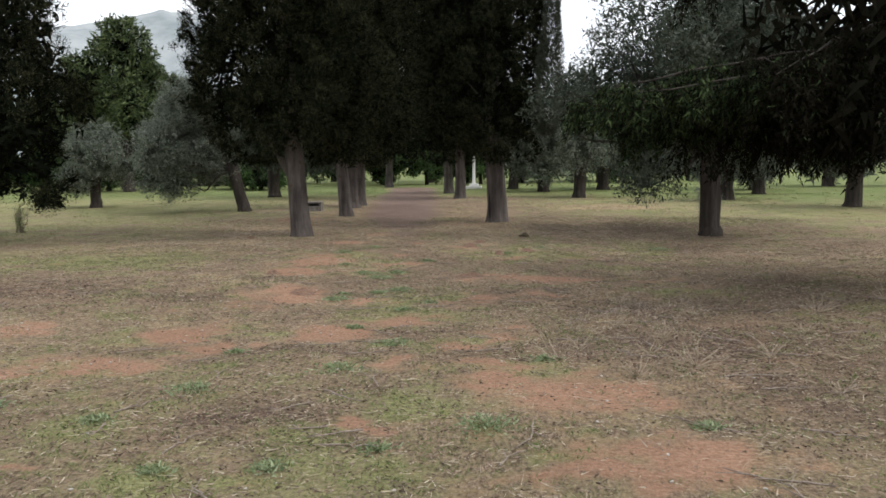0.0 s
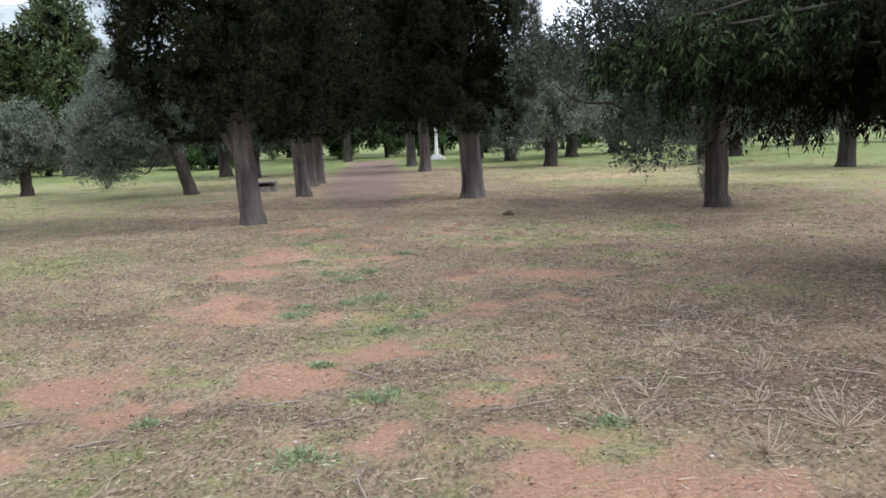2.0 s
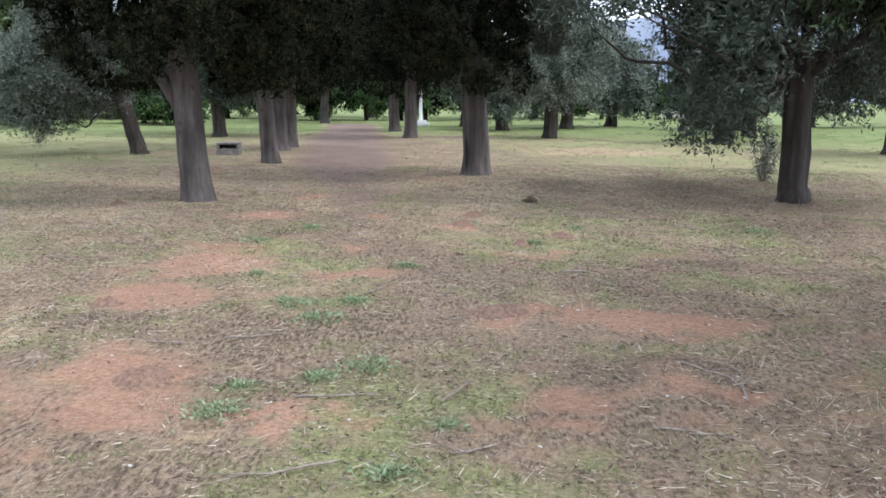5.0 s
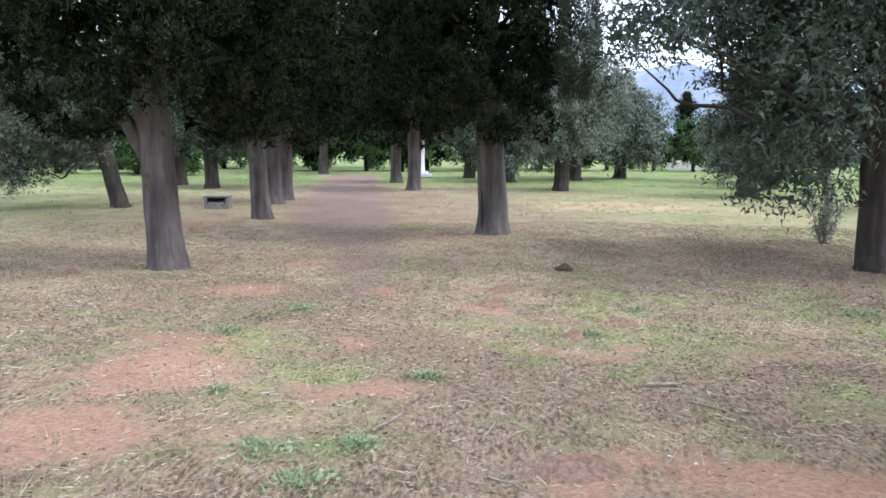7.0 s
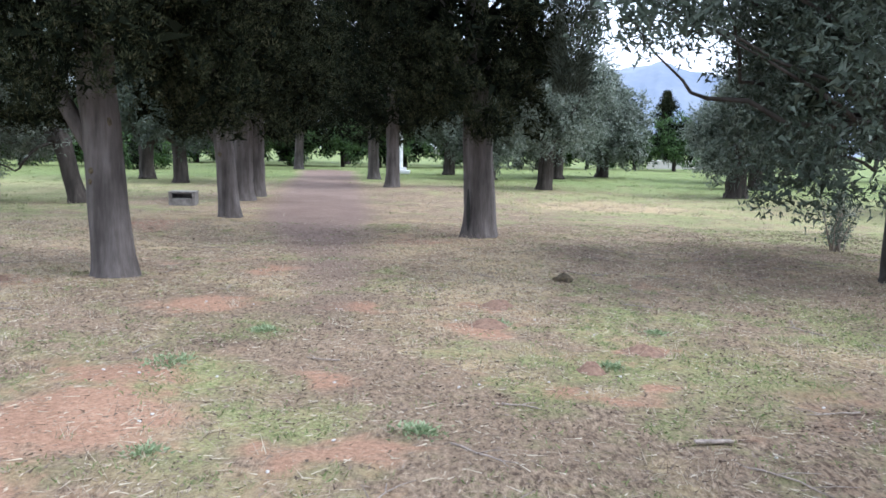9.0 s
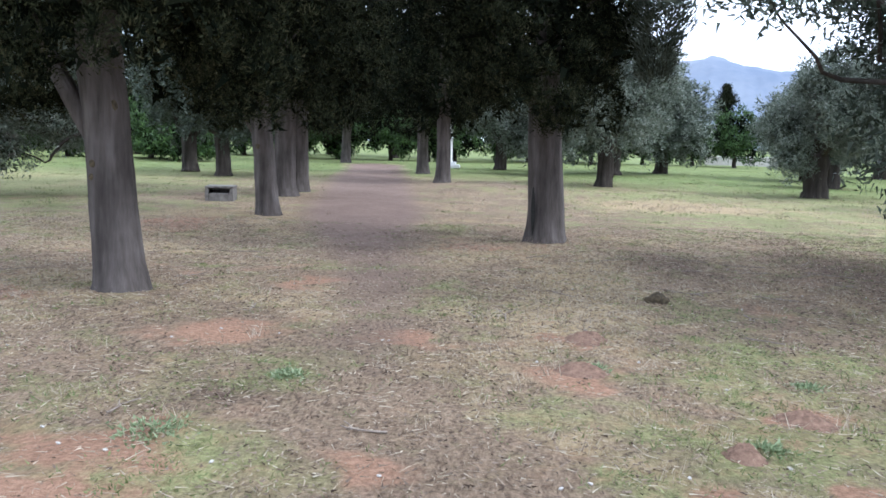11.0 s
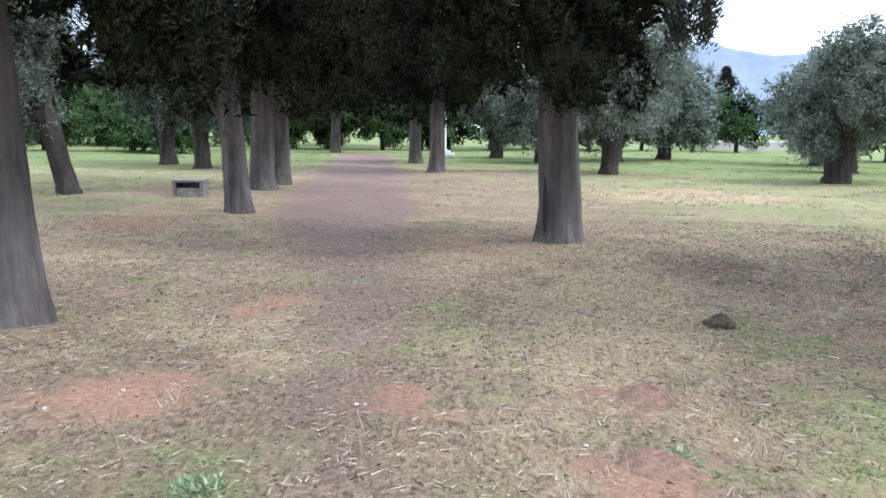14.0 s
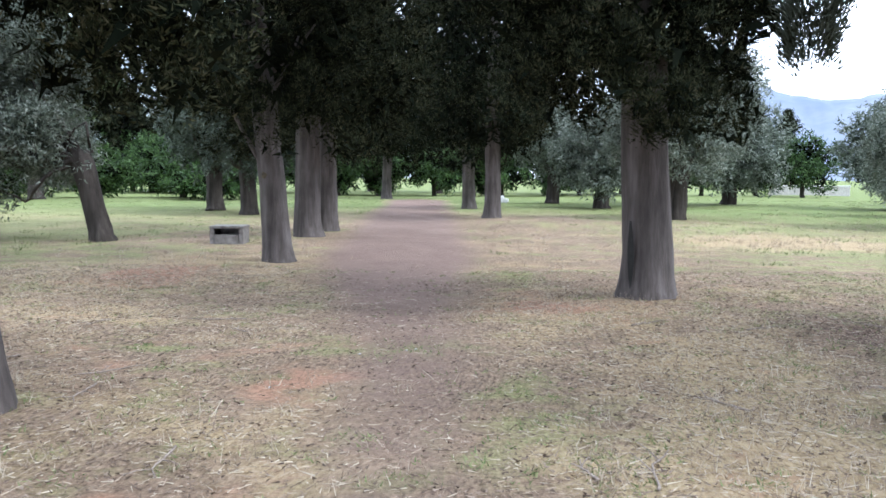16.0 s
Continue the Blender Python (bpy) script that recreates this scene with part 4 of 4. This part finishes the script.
for k in range(9):
    z, w_ = 0.12 + 0.09 * k, 0.035 * math.sin(math.pi * (k + 0.5) / 9) + 0.004
    rr = 0.275 * (1.05 - 0.12 * min(z, 1)) + 0.012
    for sgn in (-1, 1):
        a = math.radians(232) + sgn * w_ / rr
        hv.append((1.1 - 0.035 * z + math.cos(a) * rr, 22.5 + math.sin(a) * rr, z))
    if k:
        q = 2 * k
        hf.append((q - 2, q - 1, q + 1, q))
hollow = link_mesh("hollow", hv, hf, HOLE_SHADE, trunk_of("cypress_tree.001"), "rotted hollow in the bark, a strip painted dark as its shade")
hollow.matrix_parent_inverse = Matrix.Translation((-1.1, -22.5, 0))


# ---- ground cover ----
def strew(count, x0, x1, y0, y1, weight, rng):
    """Places on the ground, thicker where weight is high."""
    keep = []
    got = 0
    while got < count:
        x, y = rng.uniform(x0, x1, count), rng.uniform(y0, y1, count)
        y = y0 + (y1 - y0) * ((y - y0) / (y1 - y0)) ** 1.25
        ok = rng.uniform(0, 1, count) < np.clip(weight(x, y), 0.0, 1)
        keep.append(np.stack([x[ok], y[ok]], 1))
        got += ok.sum()
    p = np.concatenate(keep)[:count]
    return np.column_stack([p, height(p[:, 0], p[:, 1])])


rng = np.random.default_rng(99)


def thin_out(x):
    return np.clip(1.15 - (np.abs(x - 1) - 6) / 4, 0.3, 1)


def w_green(x, y):
    s_, g_, t_, l_ = cover_masks(x, y)
    return thin_out(x) * np.clip(g_ * 2.2 + 0.1 - np.clip(s_ * 1.5, 0, 1), 0.02, 1) * (1 - path_mask(x, y))


def w_straw(x, y):
    s_, g_, t_, l_ = cover_masks(x, y)
    return thin_out(x) * np.clip(np.maximum(t_ * 1.8, l_ * 0.7) + 0.3 - np.clip(s_ * 1.6, 0, 0.3), 0.04, 1) * (1 - 0.8 * path_mask(x, y))


def w_litter(x, y):
    s_, g_, t_, l_ = cover_masks(x, y)
    return thin_out(x) * np.clip(l_ * 2 + 0.35 - np.clip(s_ * 2.2, 0, 0.4), 0.05, 1) * (1 - 0.6 * path_mask(x, y))


def flat_dirs(n, lift):
    a = rng.uniform(0, 6.283, n)
    return unit(np.stack([np.cos(a), np.sin(a), rng.normal(size=n) * lift + lift * 0.5], 1))


n = 150000
clump = strew(n // 10, -12, 10, 0.5, 25, w_green, rng)
P = np.repeat(clump, 10, 0) + np.column_stack([rng.normal(size=(n, 2)) * 0.04, np.zeros(n) - 0.003])
D = unit(rng.normal(size=(n, 3)) * np.array([0.8, 0.8, 0.2]) + np.array([0, 0, 0.7]))
v, f = blades(P, D, rng.uniform(0.015, 0.05, n), rng.uniform(0.005, 0.012, n), rng)
tagged(link_mesh("grass", v, f, GRASS_LEAF), "short sparse green grass and clover", "grass", kind="stuff")

n = 220000
P = strew(n, -12, 10, 0.5, 25, w_straw, rng) + np.array([0, 0, 0.008])
v, f = blades(P, flat_dirs(n, 0.12), rng.uniform(0.02, 0.05, n) * rng.choice([1, 1, 1.6, 2.6], n), rng.uniform(0.003, 0.008, n), rng)
tagged(link_mesh("dry_straw", v, f, STRAW), "dry pale straw and stalks lying on the ground", "straw", kind="stuff")

n = 130000
P = strew(n, -8, 9, 0.5, 24, w_litter, rng) + np.array([0, 0, 0.008])
v, f = blades(P, flat_dirs(n, 0.3), rng.uniform(0.015, 0.045, n), rng.uniform(0.006, 0.015, n), rng)
tagged(link_mesh("leaf_litter", v, f, LITTER_MAT), "dark brown dead leaves and twig litter", "leaf litter", kind="stuff")

n = 36400
clump = strew(n // 14, -10, 12, 5, 45, lambda x, y: np.clip(cover_masks(x, y)[2] * 2.2 - 0.05, 0.02, 1) * (1 - path_mask(x, y)), rng)
P = np.repeat(clump, 14, 0) + np.column_stack([rng.normal(size=(n, 2)) * 0.05, np.zeros(n) - 0.003])
D = unit(rng.normal(size=(n, 3)) * np.array([0.5, 0.5, 0.2]) + np.array([0, 0, 0.9]))
v, f = blades(P, D, rng.uniform(0.04, 0.13, n), rng.uniform(0.003, 0.006, n), rng)
tagged(link_mesh("dry_grass", v, f, STRAW), "tufts of dry standing yellow grass", "dry grass", kind="stuff")

n = 30000
clump = strew(n // 12, -26, 22, 26, 70, lambda x, y: np.clip(cover_masks(x, y)[1] * 1.6, 0.05, 1) * (1 - path_mask(x, y)), rng)
P = np.repeat(clump, 12, 0) + np.column_stack([rng.normal(size=(n, 2)) * 0.12, np.zeros(n) - 0.003])
D = unit(rng.normal(size=(n, 3)) * np.array([0.5, 0.5, 0.2]) + np.array([0, 0, 0.9]))
v, f = blades(P, D, rng.uniform(0.03, 0.08, n), rng.uniform(0.012, 0.025, n), rng)
tagged(link_mesh("meadow_grass", v, f, GRASS_LEAF), "green meadow grass under the olive trees", "grass", kind="stuff")


def weed(seed, size, count):
    rng = np.random.default_rng(seed)
    e = thing("weed_plant", pose(0, 0, 0), "low leafy green weed growing from bare earth", "weed", "weeds on the ground")
    P = np.column_stack([rng.normal(size=(count, 2)) * size * 0.55, np.zeros(count)])
    P[:, 2] = rng.uniform(0.0, size * 0.3, count) * np.exp(-(P[:, 0] ** 2 + P[:, 1] ** 2) / size ** 2)
    D = unit(np.column_stack([P[:, :2] / size, np.zeros(count)]) + rng.normal(size=(count, 3)) * 0.5 + np.array([0, 0, 0.5]))
    v, f = blades(P, D, rng.uniform(0.02, 0.045, count), rng.uniform(0.01, 0.022, count), rng)
    link_mesh("foliage", v, f, WEED_LEAF, e)
    for _ in range(5):
        a = rng.uniform(0, 6.28)
        tube_part("stem", [(0, 0, -0.01), (math.cos(a) * size * 0.3, math.sin(a) * size * 0.3, size * 0.2), (math.cos(a) * size * 0.55, math.sin(a) * size * 0.55, size * 0.3)], [0.004, 0.003, 0.002], WEED_LEAF, e, rng, 5)
    return e


WEEDS = [(-.6, 3.3), (-.3, 4.1), (.2, 2.4), (.65, 8.0), (.4, 9.5), (-.3, 9.1), (.1, 9.3), (-.1, 10.5), (1.7, 13.7), (-.9, 14.6), (-1.3, 13.5), (1.0, 15.1), (.3, 6.9), (.9, 6.0), (-.9, 11.9), (.1, 11.0), (-.4, 10.9), (1.3, 2.9), (.8, 2.5), (1.9, 3.4), (-1.5, 3.6), (.4, 12.2), (-.3, 8.7), (.9, 8.6), (2.3, 5.4), (.6, 4.9), (-.5, 5.6), (3.3, 3.6), (4.6, 15.2), (2.3, 14.9)]
models = [weed(1, 0.12, 170), weed(2, 0.17, 260), weed(3, 0.09, 120)]
for k, (wx, wy) in enumerate(WEEDS):
    m = pose(wx, wy, float(height(np.array([wx]), np.array([wy]))[0]), 0, 0, k * 77)
    if k < 3:
        models[k].matrix_world = m
    else:
        copy_thing(models[k % 3], m)


def twig(seed, long):
    rng = np.random.default_rng(seed)
    e = thing("twig", pose(0, 0, 0), "dry bent grey twig lying on the ground", "twig", "twigs on the ground")
    pts = bend((-long / 2, 0, 0.008), (long / 2, 0, 0.012), 8, rng, 0.02 * long / 0.4)
    pts[:, 2] = np.abs(pts[:, 2] - pts[:, 2].mean()) * 0.3 + 0.008
    stick = tube_part("stick", pts, np.linspace(0.007, 0.003, 8), TWIG_MAT, e, rng, 6)
    for k in (3, 5):
        end = pts[k] + np.array([0.12, rng.choice([-1, 1]) * 0.09, 0.02]) * long / 0.4
        tube_part("side_shoot", [pts[k], (pts[k] + end) / 2 + np.array([0, 0, 0.006]), end], [0.004, 0.003, 0.002], TWIG_MAT, stick, rng, 5)
    return e


models = [twig(21, 0.35), twig(22, 0.55), twig(23, 0.25), twig(24, 0.42)]
spots_t = strew(190, -5, 7, 1.5, 21, w_litter, np.random.default_rng(4))
for k, (tx, ty, tz) in enumerate(spots_t):
    m = pose(tx, ty, tz + 0.002, 0, 0, k * 137.5)
    if k < 4:
        models[k].matrix_world = m
    else:
        copy_thing(models[k % 4], m)


def pebble(seed):
    bm = bmesh.new()
    bmesh.ops.create_icosphere(bm, subdivisions=2, radius=1)
    for q in bm.verts:
        q.co *= 1 + noise.noise(q.co * 1.5 + Vector((seed, 3, 0))) * 0.4
        q.co = Vector((q.co.x * 0.012, q.co.y * 0.009, q.co.z * 0.006))
    me = bpy.data.meshes.new("stone")
    bm.to_mesh(me)
    bm.free()
    me.materials.append(STONE_MAT)
    return tagged(new("stone", me), "small pale limestone pebble on the earth", "stone", "pebbles on the ground")


models = [pebble(1), pebble(5), pebble(9)]
rng = np.random.default_rng(8)
spots_p = strew(110, -4, 5, 2, 20, lambda x, y: np.clip(cover_masks(x, y)[0] * 2 + 0.2, 0.05, 1), rng)
for k, (tx, ty, tz) in enumerate(spots_p):
    m = pose(tx, ty, tz + 0.006, rng.uniform(-15, 15), rng.uniform(-15, 15), k * 91)
    if k < 3:
        models[k].matrix_world = m
    else:
        copy_thing(models[k % 3], m)


def sapling(x, y, label, tall, stems, leaves, seed, mat):
    rng = np.random.default_rng(seed)
    e = thing("shrub", pose(x, y, 0), label, "shrub")
    P, D = [], []
    for _ in range(stems):
        a, sp_ = rng.uniform(0, 6.283), rng.uniform(0.1, 0.45) * tall
        pts = bend((rng.normal() * 0.05, rng.normal() * 0.05, -0.02), (math.cos(a) * sp_, math.sin(a) * sp_, tall * rng.uniform(0.6, 1)), 7, rng, 0.02)
        tube_part("stem", pts, np.linspace(0.012, 0.003, 7), TWIG_MAT, e, rng, 5)
        n = leaves // stems
        t = rng.uniform(1, 6, n)
        i = np.minimum(t.astype(int), 5)
        P.append(pts[i] * (1 - (t - i))[:, None] + pts[i + 1] * (t - i)[:, None] + rng.normal(size=(n, 3)) * 0.05)
        D.append(unit(rng.normal(size=(n, 3)) + np.array([0, 0, 0.4])))
    P, D = np.concatenate(P), np.concatenate(D)
    v, f = blades(P, D, rng.uniform(0.05, 0.09, len(P)), rng.uniform(0.015, 0.025, len(P)), rng)
    link_mesh("foliage", v, f, mat, e)


sapling(6.7, 21.3, "small bushy olive sapling with many thin stems", 1.25, 14, 1500, 5, OLIVE_LEAF)
sapling(-10.7, 18.4, "tall pale reedy weeds at the meadow's edge", 0.75, 16, 500, 6, GRASS_LEAF)


def dead_weed(seed, size):
    rng = np.random.default_rng(seed)
    e = thing("dead_weed", pose(0, 0, 0), "dried pale weed with stiff radiating stalks", "dead weed", "dead weeds on the litter")
    for _ in range(15):
        a, up, long = rng.uniform(0, 6.283), rng.uniform(0.1, 0.9), size * rng.uniform(0.6, 1.1)
        end = (math.cos(a) * long * math.cos(up), math.sin(a) * long * math.cos(up), max(0.02, long * math.sin(up)))
        tube_part("stalk", bend((0, 0, -0.005), end, 5, rng, 0.012), [0.004, 0.0038, 0.0034, 0.003, 0.002], STRAW, e, rng, 5)
    return e


DEAD = [(4.2, 5.6), (3.5, 5.2), (4.8, 6.6), (3.0, 6.8), (5.2, 7.6), (3.9, 7.5), (2.6, 5.9), (5.5, 5.6), (4.4, 4.5), (3.2, 8.3), (6.2, 8.4), (3.2, 5.7), (3.0, 4.9), (2.4, 5.4), (2.6, 6.7), (3.4, 6.3)]
models = [dead_weed(1, 0.2), dead_weed(2, 0.28), dead_weed(3, 0.16)]
for k, (wx, wy) in enumerate(DEAD):
    m = pose(wx, wy, float(height(np.array([wx]), np.array([wy]))[0]), 0, 0, k * 67)
    if k < 3:
        models[k].matrix_world = m
    else:
        copy_thing(models[k % 3], m)

scrap = thing("board_scrap", pose(1.97, 12.26, 0.004, 3, 2, 12), "thin pale weathered board lying on the ground", "board")
part("board", solid([(-0.11, 0.11, -0.018, 0.018, -0.004, 0.008)], 0.003), TWIG_MAT, scrap)
